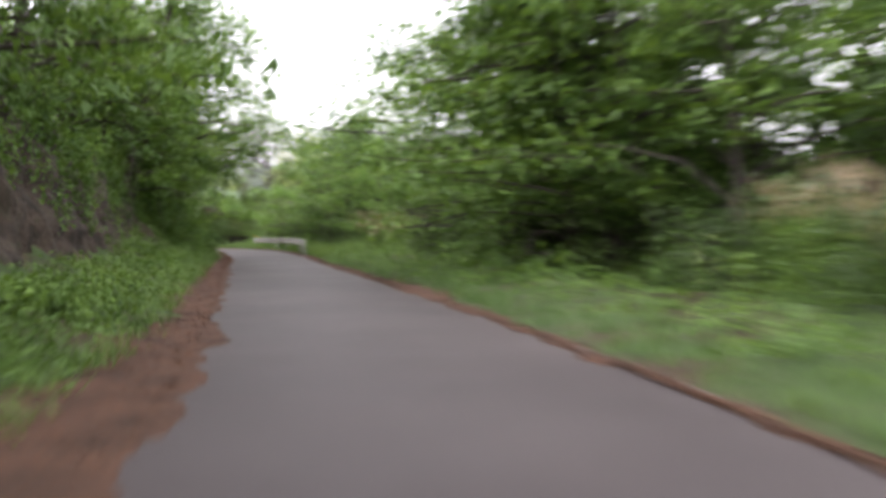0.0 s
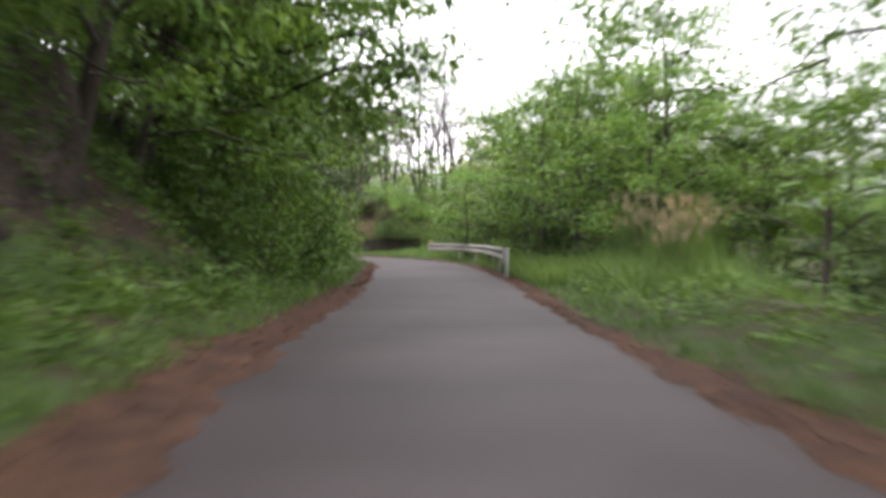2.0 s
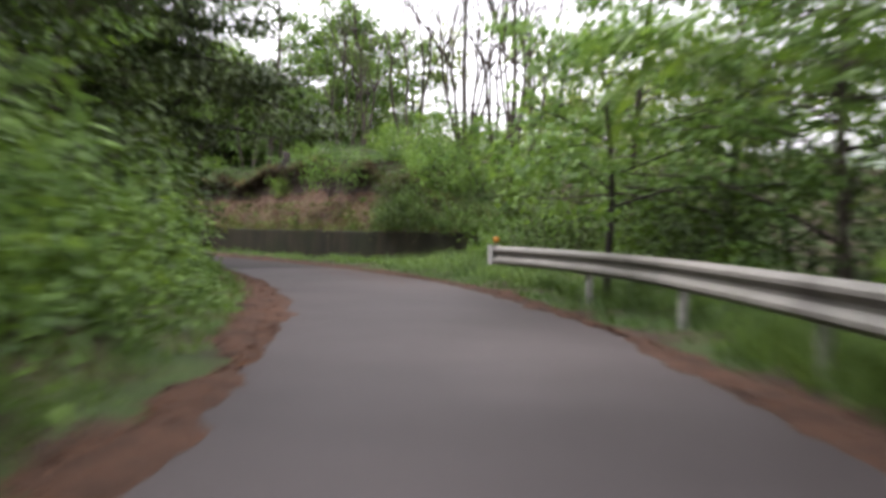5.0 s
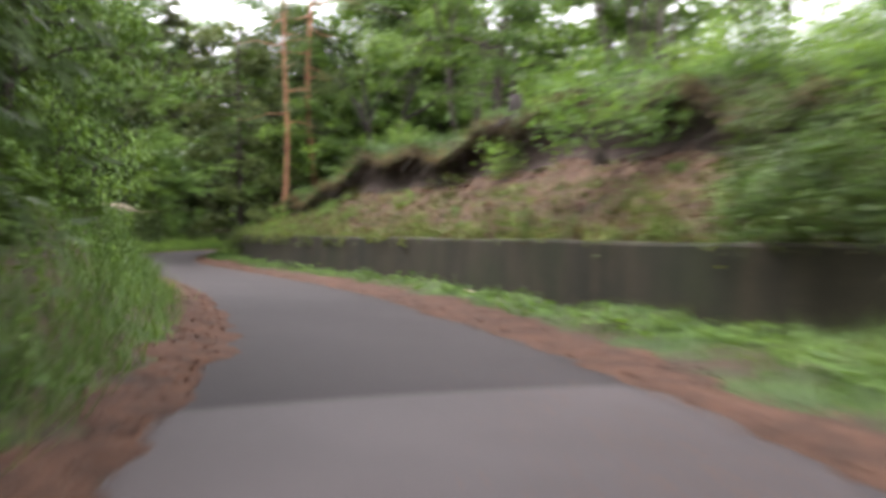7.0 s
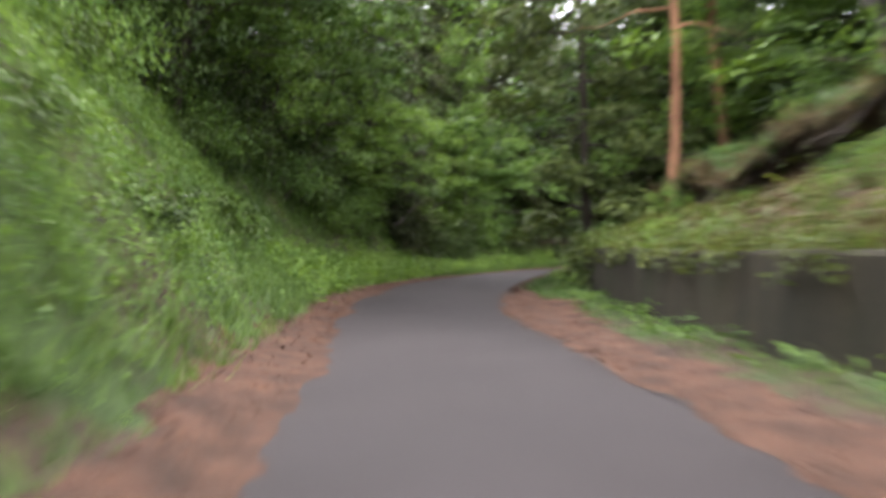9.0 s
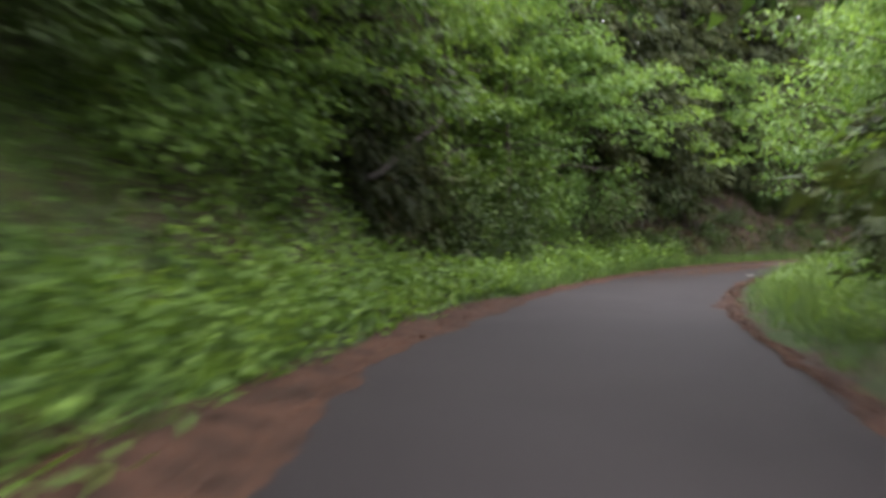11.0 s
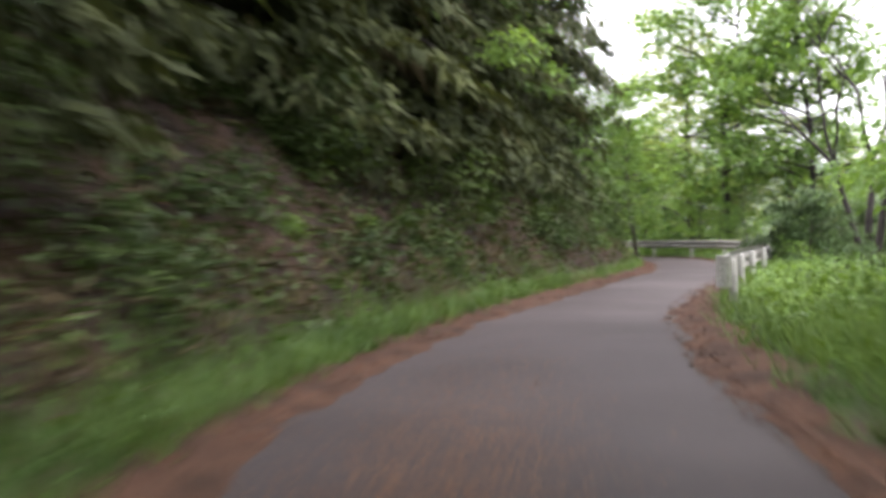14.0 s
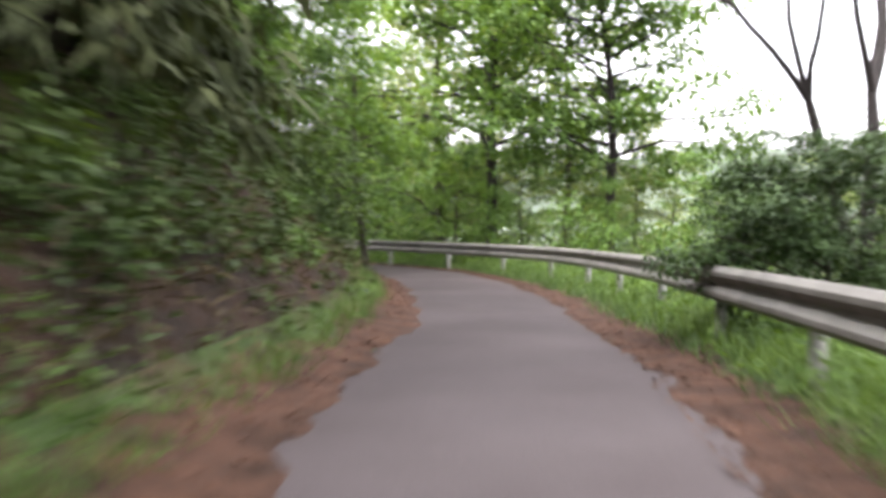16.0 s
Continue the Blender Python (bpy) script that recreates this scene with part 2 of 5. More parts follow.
# ---- the road's line: x, y, width ----
ROAD = [
    (4.6, -45.0, 3.40), (2.3, -20.0, 3.40),
    (0.69, 0.09, 3.40),
    (-0.61, 9.03, 3.45),
    (-2.38, 17.85, 3.45),
    (-4.29, 26.65, 3.42),
    (-6.15, 35.46, 3.31),
    (-7.93, 44.29, 3.46),
    (-10.01, 53.05, 3.68),
    (-12.37, 61.78, 3.63),
    (-16.08, 70.07, 3.70),
    (-20.65, 76.74, 3.25),
    (-26.08, 82.70, 2.95),
    (-32.18, 87.95, 3.08),
    (-38.52, 92.83, 2.80),
    (-44.62, 97.97, 3.18),
    (-50.06, 103.71, 3.37),
    (-54.63, 110.23, 2.93),
    (-58.21, 117.36, 2.82),
    (-60.71, 124.95, 2.83),
    (-61.77, 130.86, 2.60),
    (-62.21, 136.84, 2.40),
    (-62.10, 145.45, 2.40),
    (-62.25, 150.40, 2.40),
    (-62.72, 155.40, 2.60),
    (-63.55, 160.20, 2.65),
    (-64.95, 164.90, 2.70),
    (-67.90, 168.70, 2.90),
    (-72.60, 171.80, 3.20),
    (-79.50, 174.60, 3.40),
    (-88.00, 177.20, 3.50),
    (-102.0, 180.80, 3.60),
]
ROAD_XY = np.array([r[:2] for r in ROAD])


def smooth_line(points, step=0.5):
    """A Catmull-Rom line through rows of numbers, at about even steps of the first two."""
    p = np.array(points, float)
    p = np.vstack([2 * p[0] - p[1], p, 2 * p[-1] - p[-2]])
    out = []
    for i in range(1, len(p) - 2):
        a, b, c, d = p[i - 1 : i + 3]
        n = max(2, int(np.hypot(*(c - b)[:2]) / step))
        u = np.linspace(0, 1, n, endpoint=False)[:, None]
        out.append(0.5 * (2 * b + (c - a) * u + (2 * a - 5 * b + 4 * c - d) * u**2 + (3 * b - a - 3 * c + d) * u**3))
    out.append(p[-2][None])
    return np.vstack(out)


LINE = smooth_line(ROAD)
LS = np.r_[0, np.cumsum(np.hypot(*np.diff(LINE[:, :2], axis=0).T))]
S0 = LS[np.argmin(np.hypot(LINE[:, 0] - 0.69, LINE[:, 1] - 0.09))]
LS = LS - S0
LT = np.gradient(LINE[:, :2], axis=0)
LT /= np.linalg.norm(LT, axis=1)[:, None]
S_END = LS[-1]


def at_line(s, lat):
    """World x, y at s metres along the road and lat metres to the right of its middle."""
    s, lat = np.asarray(s, float), np.asarray(lat, float)
    cx, cy = np.interp(s, LS, LINE[:, 0]), np.interp(s, LS, LINE[:, 1])
    tx, ty = np.interp(s, LS, LT[:, 0]), np.interp(s, LS, LT[:, 1])
    return cx + ty * lat, cy - tx * lat


def to_line(x, y):
    i = int(np.argmin((LINE[:, 0] - x) ** 2 + (LINE[:, 1] - y) ** 2))
    dx, dy = x - LINE[i, 0], y - LINE[i, 1]
    return LS[i] + dx * LT[i, 0] + dy * LT[i, 1], dx * LT[i, 1] - dy * LT[i, 0]


def half(s):
    return np.interp(s, LS, LINE[:, 2]) / 2


# heights across the road: along the road, then z at the lateral stations
L_LAT = np.array([1.2, 2.2, 3.2, 4.5, 6.0, 9.0, 15.0, 26.0, 48.0])
LEFT = [  # the first bends
    (-45, -0.02, 0.08, 0.25, 0.65, 3.2, 5.5, 8, 12, 18),
    (30, -0.02, 0.08, 0.25, 0.65, 3.2, 5.5, 8, 12, 18),
    (38, -0.02, 0.04, 0.35, 1.5, 3.2, 5.5, 8, 12, 18),
    (60, -0.02, 0.05, 0.35, 1.2, 2.4, 4.5, 7, 11, 18),
    (76, -0.02, 0.10, 0.6, 1.5, 2.6, 4.5, 7, 11, 18),
    (84, -0.02, 0.15, 1.3, 2.9, 4.6, 7.0, 10, 14, 19),
    (92, -0.02, 0.2, 1.9, 3.7, 5.6, 8.2, 11, 15, 20),
]
LEFT += [  # the woods and the last bend
    (106, -0.02, 0.15, 1.4, 3.2, 5.0, 7.8, 11, 15, 20),
    (116, -0.02, 0.12, 0.9, 2.6, 4.6, 7.5, 11, 15, 20),
    (126, -0.02, 0.07, 0.65, 2.3, 4.3, 7.2, 11, 15, 20),
    (127.5, -0.02, 0.04, 0.1, 0.25, 0.7, 5.8, 10.5, 15, 20),
    (131, -0.02, 0.04, 0.1, 0.25, 0.7, 5.8, 10.5, 15, 20),
    (133, -0.02, 0.05, 0.5, 1.8, 3.6, 6.5, 10, 15, 20),
    (146, -0.02, 0.10, 0.9, 2.4, 3.9, 6.5, 10, 15, 20),
    (165, -0.02, 0.16, 1.2, 2.7, 4.0, 6.0, 9, 13, 18),
    (182, -0.02, 0.16, 1.1, 2.4, 3.5, 5.5, 8, 12, 18),
    (232, -0.02, 0.10, 0.6, 1.6, 2.8, 4.5, 7, 11, 18),
]
R_LAT = np.array([1.2, 2.2, 3.4, 5.0, 7.0, 10.0, 16.0, 28.0, 48.0])
RIGHT = [  # the first bends
    (-45, -0.02, 0.06, 0.12, 0.15, 0.0, -0.5, -1.5, -3, -6),
    (40, -0.02, 0.06, 0.10, 0.1, -0.2, -1.0, -2.5, -5, -8),
    (62, -0.02, 0.05, 0.05, -0.1, -0.7, -1.5, -3.0, -6, -9),
    (76, -0.02, 0.06, 0.15, 0.3, 0.6, 0.8, 0.0, -3, -8),
    (85, -0.02, 0.05, 0.10, 0.5, 2.9, 4.1, 4.6, 4.6, 4),
    (100, -0.02, 0.05, 0.10, 0.9, 2.9, 3.8, 4.6, 5, 5),
    (112, -0.02, 0.05, 0.10, 0.7, 1.6, 2.4, 3.5, 5, 6),
]
RIGHT += [  # the woods and the last bend
    (124, -0.02, 0.03, 0.10, 0.3, 0.5, 0.8, 1.0, 1, 0),
    (133, -0.02, 0.08, 0.35, 0.5, 0.5, 0.5, 0.2, -1, -4),
    (145, -0.02, 0.12, 0.45, 0.6, 0.4, 0.0, -1.0, -4, -8),
    (152, -0.02, 0.08, 0.2, 0.15, -0.1, -0.7, -2.0, -6, -10),
    (165, -0.02, 0.06, 0.08, 0.0, -0.5, -1.4, -3.5, -8, -13),
    (190, -0.02, 0.06, 0.08, 0.05, -0.1, -0.5, -1.5, -4, -9),
    (232, -0.02, 0.06, 0.08, 0.05, -0.1, -0.5, -1.5, -4, -9),
]


def terrain(s, lat):
    """Height of the ground at s, lat (arrays)."""
    s, lat = np.broadcast_arrays(np.asarray(s, float), np.asarray(lat, float))
    z = np.zeros(s.shape)
    for rows, stations, sign in ((LEFT, L_LAT, -1), (RIGHT, R_LAT, 1)):
        t = np.array(rows)
        keys = np.array([np.interp(s, t[:, 0], t[:, k + 1]) for k in range(len(stations))])
        off = np.abs(lat) - half(s) + 1.4
        d = np.clip(off, stations[0], stations[-1])
        j = np.clip(np.searchsorted(stations, d) - 1, 0, len(stations) - 2)
        u = (d - stations[j]) / (stations[j + 1] - stations[j])
        lo, hi = np.take_along_axis(keys, j[None], 0)[0], np.take_along_axis(keys, j[None] + 1, 0)[0]
        z = np.where(lat * sign > 0, np.where(off < stations[0], -0.02, lo + (hi - lo) * u), z)
    edge = np.clip((np.abs(lat) - 2.0) / 2.5, 0, 1)
    return z + edge * (0.10 * np.sin(s * 1.7 + lat * 0.9) + 0.08 * np.sin(s * 0.63 - lat * 2.1) + 0.06 * np.sin(s * 3.1 + 2.0 * lat))


def height(x, y):
    s, lat = to_line(x, y)
    return float(terrain(np.array([s]), np.array([lat]))[0])


# ---- mesh helpers ----


def mesh_of(name, verts, faces, mat, smooth=False):
    me = bpy.data.meshes.new(name)
    verts = np.asarray(verts, np.float32)
    if isinstance(faces, np.ndarray):
        k = faces.shape[1]
        me.vertices.add(len(verts))
        me.vertices.foreach_set("co", verts.ravel())
        me.loops.add(faces.size)
        me.loops.foreach_set("vertex_index", faces.ravel().astype(np.int32))
        me.polygons.add(len(faces))
        me.polygons.foreach_set("loop_start", np.arange(0, faces.size, k, dtype=np.int32))
        me.update(calc_edges=True)
    else:
        me.from_pydata(verts.tolist(), [], faces)
    me.materials.append(mat)
    if smooth:
        me.polygons.foreach_set("use_smooth", [True] * len(me.polygons))
    return me


def part(name, bm, material, parent, label=""):
    """Links a bmesh, or a ready mesh, as one mesh object under a thing or a part."""
    if isinstance(bm, bpy.types.Mesh):
        me = bm
    else:
        me = bpy.data.meshes.new(name)
        bm.to_mesh(me)
        bm.free()
        me.materials.append(material)
    ob = new(name, me)
    ob.parent = parent
    return tagged(ob, label) if label else ob


def grid_faces(rows, cols):
    i = np.arange(rows * cols).reshape(rows, cols)
    return np.stack([i[:-1, :-1], i[:-1, 1:], i[1:, 1:], i[1:, :-1]], -1).reshape(-1, 4)


def leaves(rng, pts, axis, up, length, width, droop=0.12, bend=0.0):
    """Leaf blades at pts: four corners each, kite-shaped, folded a little along the rib."""
    n = len(pts)
    axis = axis / (np.linalg.norm(axis, axis=1)[:, None] + 1e-9)
    side = np.cross(axis, up)
    side /= np.linalg.norm(side, axis=1)[:, None] + 1e-9
    nrm = np.cross(side, axis)
    ln = (length * rng.uniform(0.6, 1.3, n))[:, None]
    wd = (width * rng.uniform(0.7, 1.25, n))[:, None]
    mid = pts + axis * ln * 0.45
    a, c = pts, pts + axis * ln - nrm * ln * droop
    b, d = mid + side * wd / 2 + nrm * wd * 0.15, mid - side * wd / 2 + nrm * wd * 0.15
    v = np.stack([a, b, c, d], 1).reshape(-1, 3)
    return v, np.arange(4 * n).reshape(-1, 4)


def leaflets(rng, p, ax, up, length, width):
    """Small pointed leaves of three corners."""
    n = len(p)
    ax = ax / (np.linalg.norm(ax, axis=1)[:, None] + 1e-9)
    side = np.cross(ax, up)
    side /= np.linalg.norm(side, axis=1)[:, None] + 1e-9
    ln, wd = (length * rng.uniform(0.6, 1.35, n))[:, None], (width * rng.uniform(0.75, 1.25, n))[:, None]
    sk = rng.uniform(-0.3, 0.3, (n, 1))
    v = np.stack([p - side * wd * (0.5 + sk) + ax * ln * 0.15, p + side * wd * (0.5 - sk), p + ax * ln], 1)
    return v.reshape(-1, 3), np.arange(3 * n).reshape(-1, 3)


def cloud(rng, centres, radii, n, length, width, flat=0.6, hollow=0.5, droop=0.12, dome=0.3):
    """Leaves in pads round branch ends: each pad a flattened cloud, thicker towards its rim."""
    centres, radii = np.array(centres, float), np.array(radii, float)
    w = (radii[:, 0] * radii[:, 1]) ** 0.9
    pick = rng.choice(len(centres), n, p=w / w.sum())
    u = rng.normal(size=(n, 3))
    u /= np.linalg.norm(u, axis=1)[:, None]
    r = rng.uniform(hollow**2, 1, n) ** 0.5
    p = centres[pick] + u * r[:, None] * radii[pick]
    # each pad is domed: its rim hangs lower than its middle
    flatness = np.hypot(u[:, 0], u[:, 1]) * r
    p[:, 2] -= dome * radii[pick, 0] * flatness**2
    # sprays: leaves gather round a smaller number of twigs
    twig = rng.integers(0, max(1, n // 9), n)
    off = rng.normal(size=(max(1, n // 9), 3)) * 0.07
    p = p + off[twig]
    ax = u * np.array([1, 1, 0.25]) + rng.normal(size=(n, 3)) * 0.55 + np.array([0, 0, -0.25])
    up = np.array([0, 0, 1.0]) * flat + rng.normal(size=(n, 3)) * 0.42 + u * 0.3
    # small pointed leaves of three corners, base to tip
    ax /= np.linalg.norm(ax, axis=1)[:, None]
    side = np.cross(ax, up)
    side /= np.linalg.norm(side, axis=1)[:, None] + 1e-9
    ln, wd = (length * rng.uniform(0.6, 1.35, n))[:, None], (width * rng.uniform(0.75, 1.25, n))[:, None]
    sk = rng.uniform(-0.3, 0.3, (n, 1))
    v = np.stack([p - side * wd * (0.5 + sk) + ax * ln * 0.15, p + side * wd * (0.5 - sk), p + ax * ln + np.array([0, 0, -droop]) * ln], 1)
    return v.reshape(-1, 3), np.arange(3 * n).reshape(-1, 3)


def tube(path, radii, sides=7):
    """A tapered tube along a path: verts and quad faces."""
    path = np.array(path, float)
    t = np.gradient(path, axis=0)
    t /= np.linalg.norm(t, axis=1)[:, None] + 1e-9
    ref = np.where(np.abs(t[:, 2:3]) > 0.9, np.array([[1.0, 0, 0]]), np.array([[0, 0, 1.0]]))
    x = np.cross(t, ref)
    x /= np.linalg.norm(x, axis=1)[:, None]
    y = np.cross(t, x)
    a = np.linspace(0, 2 * np.pi, sides, endpoint=False)
    r = np.array(radii, float)[:, None, None]
    v = path[:, None] + r * (np.cos(a)[None, :, None] * x[:, None] + np.sin(a)[None, :, None] * y[:, None])
    i = np.arange(len(path) * sides).reshape(len(path), sides)
    j = np.roll(i, -1, 1)
    return v.reshape(-1, 3), np.stack([i[:-1], j[:-1], j[1:], i[1:]], -1).reshape(-1, 4)


def merged(pieces):
    vs, fs, k = [], [], 0
    for v, f in pieces:
        vs.append(v)
        fs.append(f + k)
        k += len(v)
    return np.vstack(vs), np.vstack(fs)


def bent(rng, a, b, n=6, wob=0.06, sag=0.0):
    """A line from a to b that wanders softly from the straight."""
    a, b = np.array(a, float), np.array(b, float)
    u = np.linspace(0, 1, n)[:, None]
    long = np.linalg.norm(b - a)
    p = a + (b - a) * u
    for k in (1, 2, 3):
        p = p + rng.normal(size=3) * wob * long / k * np.sin(np.pi * k * u)
    p[:, 2] += sag * np.sin(np.pi * u[:, 0])
    return p


# ---- plants, each built once ----
PLANTS = {}


def plant(kind, label, category, trunk, crown, trunk_mat, crown_mat, group):
    top = tagged(new(kind), label, category, group)
    if trunk is not None and kind != "weed_clump":
        part("trunk" if category == "tree" else "stem", mesh_of("trunk", *merged(trunk), trunk_mat, True), None, top)
    if crown is not None:
        part("crown" if category == "tree" else "foliage", mesh_of("crown", *crown, crown_mat), None, top)
    return top


def broad_tree(seed, h, spread, first, n_limb, n_leaf, leaf, mat, label, kind="broadleaf_tree", layered=0.3, trunk_r=0.13, lean=0.0, bark=None, rise=(0.05, 0.45)):
    """A tree with a bent tapered trunk, limbs in tiers and leaf pads round their ends."""
    rng = np.random.default_rng(seed)
    top = np.array([lean * h, rng.normal() * 0.04 * h, h * 0.92])
    spine = bent(rng, (0, 0, -0.4), top, 9, 0.018)
    pieces = [tube(spine, np.linspace(trunk_r, trunk_r * 0.18, 9), 7)]
    cs, rs = [], []
    for k in range(n_limb):
        u = first + (1 - first) * (k + 0.5) / n_limb
        base = np.array([np.interp(u, np.linspace(0, 1, 9), spine[:, a]) for a in range(3)])
        ang = k * 2.4 + rng.normal() * 0.4
        reach = spread * (1.0 - 0.55 * max(0, u - first) / (1 - first)) * rng.uniform(0.7, 1.15)
        tip = base + np.array([math.cos(ang) * reach, math.sin(ang) * reach, reach * rng.uniform(*rise)])
        limb = bent(rng, base, tip, 4, 0.05, 0.08 * reach)
        pieces.append(tube(limb, np.linspace(trunk_r * 0.42 * (1.1 - 0.6 * u), 0.012, 4), 3))
        for q in (0.4, 0.6, 0.8, 0.95, 1.05):
            c = base + (tip - base) * q + rng.normal(size=3) * np.array([0.17, 0.17, 0.09]) * reach
            rr = spread * rng.uniform(0.12, 0.23) * (0.8 + 0.35 * q)
            cs.append(c)
            rs.append((rr, rr, rr * layered * rng.uniform(0.8, 1.3)))
            if q in (0.8, 1.05) and n_leaf > 4000:
                twig = bent(rng, base + (tip - base) * (q - 0.3), c, 3, 0.05)
                pieces.append(tube(twig, np.linspace(0.02, 0.006, 3), 3))
    cs.append(top)
    rs.append((spread * 0.35, spread * 0.35, spread * 0.25))
    crown = cloud(rng, cs, rs, n_leaf, leaf, leaf * 0.67, 1.2, 0.2)
    return plant(kind, label, "tree", pieces, crown, bark or M_BARK, mat, "roadside trees")


def shrub(seed, h, r, n_leaf, leaf, mat, label, kind="shrub", group="roadside shrubs"):
    rng = np.random.default_rng(seed)
    pieces, cs, rs = [], [], []
    for k in range(9):
        ang, q = k * 2.4 + rng.normal() * 0.5, rng.uniform(0.25, 1.0)
        tip = np.array([math.cos(ang) * r * q, math.sin(ang) * r * q, h * rng.uniform(0.35, 1.0) * (1.15 - 0.35 * q)])
        pieces.append(tube(bent(rng, (rng.normal() * 0.1, rng.normal() * 0.1, -0.3), tip, 4, 0.06, 0.1), np.linspace(0.025, 0.006, 4) * min(1, h), 3))
        cs.append(tip)
        rr = r * rng.uniform(0.28, 0.5)
        rs.append((rr, rr, rr * rng.uniform(0.45, 0.8)))
        cs.append(tip * np.array([0.9, 0.9, 0.45]))
        rs.append((rr * 1.1, rr * 1.1, rr * 0.8))
    crown = cloud(rng, cs, rs, n_leaf, leaf, leaf * 0.65, 0.8, 0.2)
    crown[0][:, 2] = np.maximum(crown[0][:, 2], -0.15)
    return plant(kind, label, "shrub", pieces, crown, M_BARK, mat, group)


def pine_tree(seed, h, bare, label, lean=0.03, n_leaf=3200, r=0.15, droop=-0.15, bark=None, width=0.028, limbs=16):
    """A red pine: long clear bent trunk, flat tufts of needles on crooked limbs."""
    rng = np.random.default_rng(seed)
    spine = bent(rng, (0, 0, -0.5), (lean * h, 0.02 * h, h), 12, 0.012)
    pieces = [tube(spine, np.linspace(r, r * 0.3, 12), 9)]
    cs, rs = [], []
    for k in range(limbs):
        u = bare + (1 - bare) * (k + 0.5) / limbs
        base = np.array([np.interp(u, np.linspace(0, 1, 12), spine[:, a]) for a in range(3)])
        ang = k * 2.4 + rng.normal() * 0.5
        reach = rng.uniform(1.6, 3.2) * (1.15 - 0.5 * u)
        tip = base + np.array([math.cos(ang) * reach, math.sin(ang) * reach, reach * (droop + rng.uniform(-0.1, 0.25))])
        pieces.append(tube(bent(rng, base, tip, 6, 0.06), np.linspace(0.045, 0.01, 6), 5))
        for q in (0.5, 0.75, 1.0):
            cs.append(base + (tip - base) * q + rng.normal(size=3) * 0.15)
            rr = rng.uniform(0.4, 0.75)
            rs.append((rr, rr, rr * 0.4))
    crown = cloud(rng, cs, rs, n_leaf, 0.24, width, 0.3, 0.2, 0.05)
    return plant("pine_tree", label, "tree", pieces, crown, bark or M_PINEBARK, M_NEEDLE, "pines")


def cedar_tree(seed, h, first, n_limb, n_spray, reach, label, r=0.15):
    """A dark conifer: limbs that droop from low on the trunk, hung with narrow sprays and dead inner twigs."""
    rng = np.random.default_rng(seed)
    spine = bent(rng, (0, 0, -0.5), (0.02 * h, 0.01 * h, h), 10, 0.01)
    pieces = [tube(spine, np.linspace(r, r * 0.15, 10), 8)]
    roots, ways, tips = [], [], []
    for k in range(n_limb):
        u = first + (0.98 - first) * (k + 0.5) / n_limb
        base = np.array([np.interp(u, np.linspace(0, 1, 10), spine[:, a]) for a in range(3)])
        ang = k * 2.4 + rng.normal() * 0.35
        out = reach * (1.05 - 0.8 * u) * rng.uniform(0.75, 1.2)
        tip = base + np.array([math.cos(ang) * out, math.sin(ang) * out, -out * rng.uniform(0.15, 0.5)])
        pieces.append(tube(bent(rng, base, tip, 4, 0.03, 0.12 * out), np.linspace(0.035, 0.008, 4), 3))
        roots.append(base)
        tips.append(tip)
        ways.append(out)
    roots, tips, ways = np.array(roots), np.array(tips), np.array(ways)
    k = rng.choice(n_limb, n_spray, p=ways / ways.sum())
    q = rng.uniform(0.2, 1.05, n_spray)[:, None] ** 0.8
    along = tips[k] - roots[k]
    side = np.stack([-along[:, 1], along[:, 0], np.zeros(n_spray)], 1)
    # sprays in small bunches across each limb
    bunch = rng.normal(size=(n_limb * 14, 2))[k * 14 + rng.integers(0, 14, n_spray)]
    p = roots[k] + along * (q + 0.05 * bunch[:, :1]) + side * (0.2 * bunch[:, 1:] * (0.4 + q)) + rng.normal(size=(n_spray, 3)) * 0.07
    p[:, 2] += 0.1 * ways[k] * np.sin(np.pi * np.clip(q[:, 0], 0, 1)) - 0.05
    ax = along / ways[k][:, None] * 0.5 + side / ways[k][:, None] * bunch[:, 1:] * 0.3 + np.array([0, 0, -0.6]) + rng.normal(size=(n_spray, 3)) * 0.35
    crown = leaflets(rng, p, ax, np.array([0, 0, 0.6]) + rng.normal(size=(n_spray, 3)) * 0.6, 0.34, 0.1)
    top = plant("cedar_tree", label, "tree", pieces, crown, M_BARKDARK, M_CEDAR, "dark conifers")
    m = n_spray // 5
    k = rng.integers(0, max(2, int(n_limb * 0.55)), m)
    p = roots[k] + (tips[k] - roots[k]) * rng.uniform(0.1, 0.8, (m, 1)) + rng.normal(size=(m, 3)) * 0.15
    ax = (tips[k] - roots[k]) * 0.3 + rng.normal(size=(m, 3)) * 0.5 + np.array([0, 0, -0.8])
    part("twig_tangle", mesh_of("twig_tangle", *leaflets(rng, p, ax, rng.normal(size=(m, 3)), 0.5, 0.022), M_ROOTLET), None, top, "dead brown inner twigs")
    return top


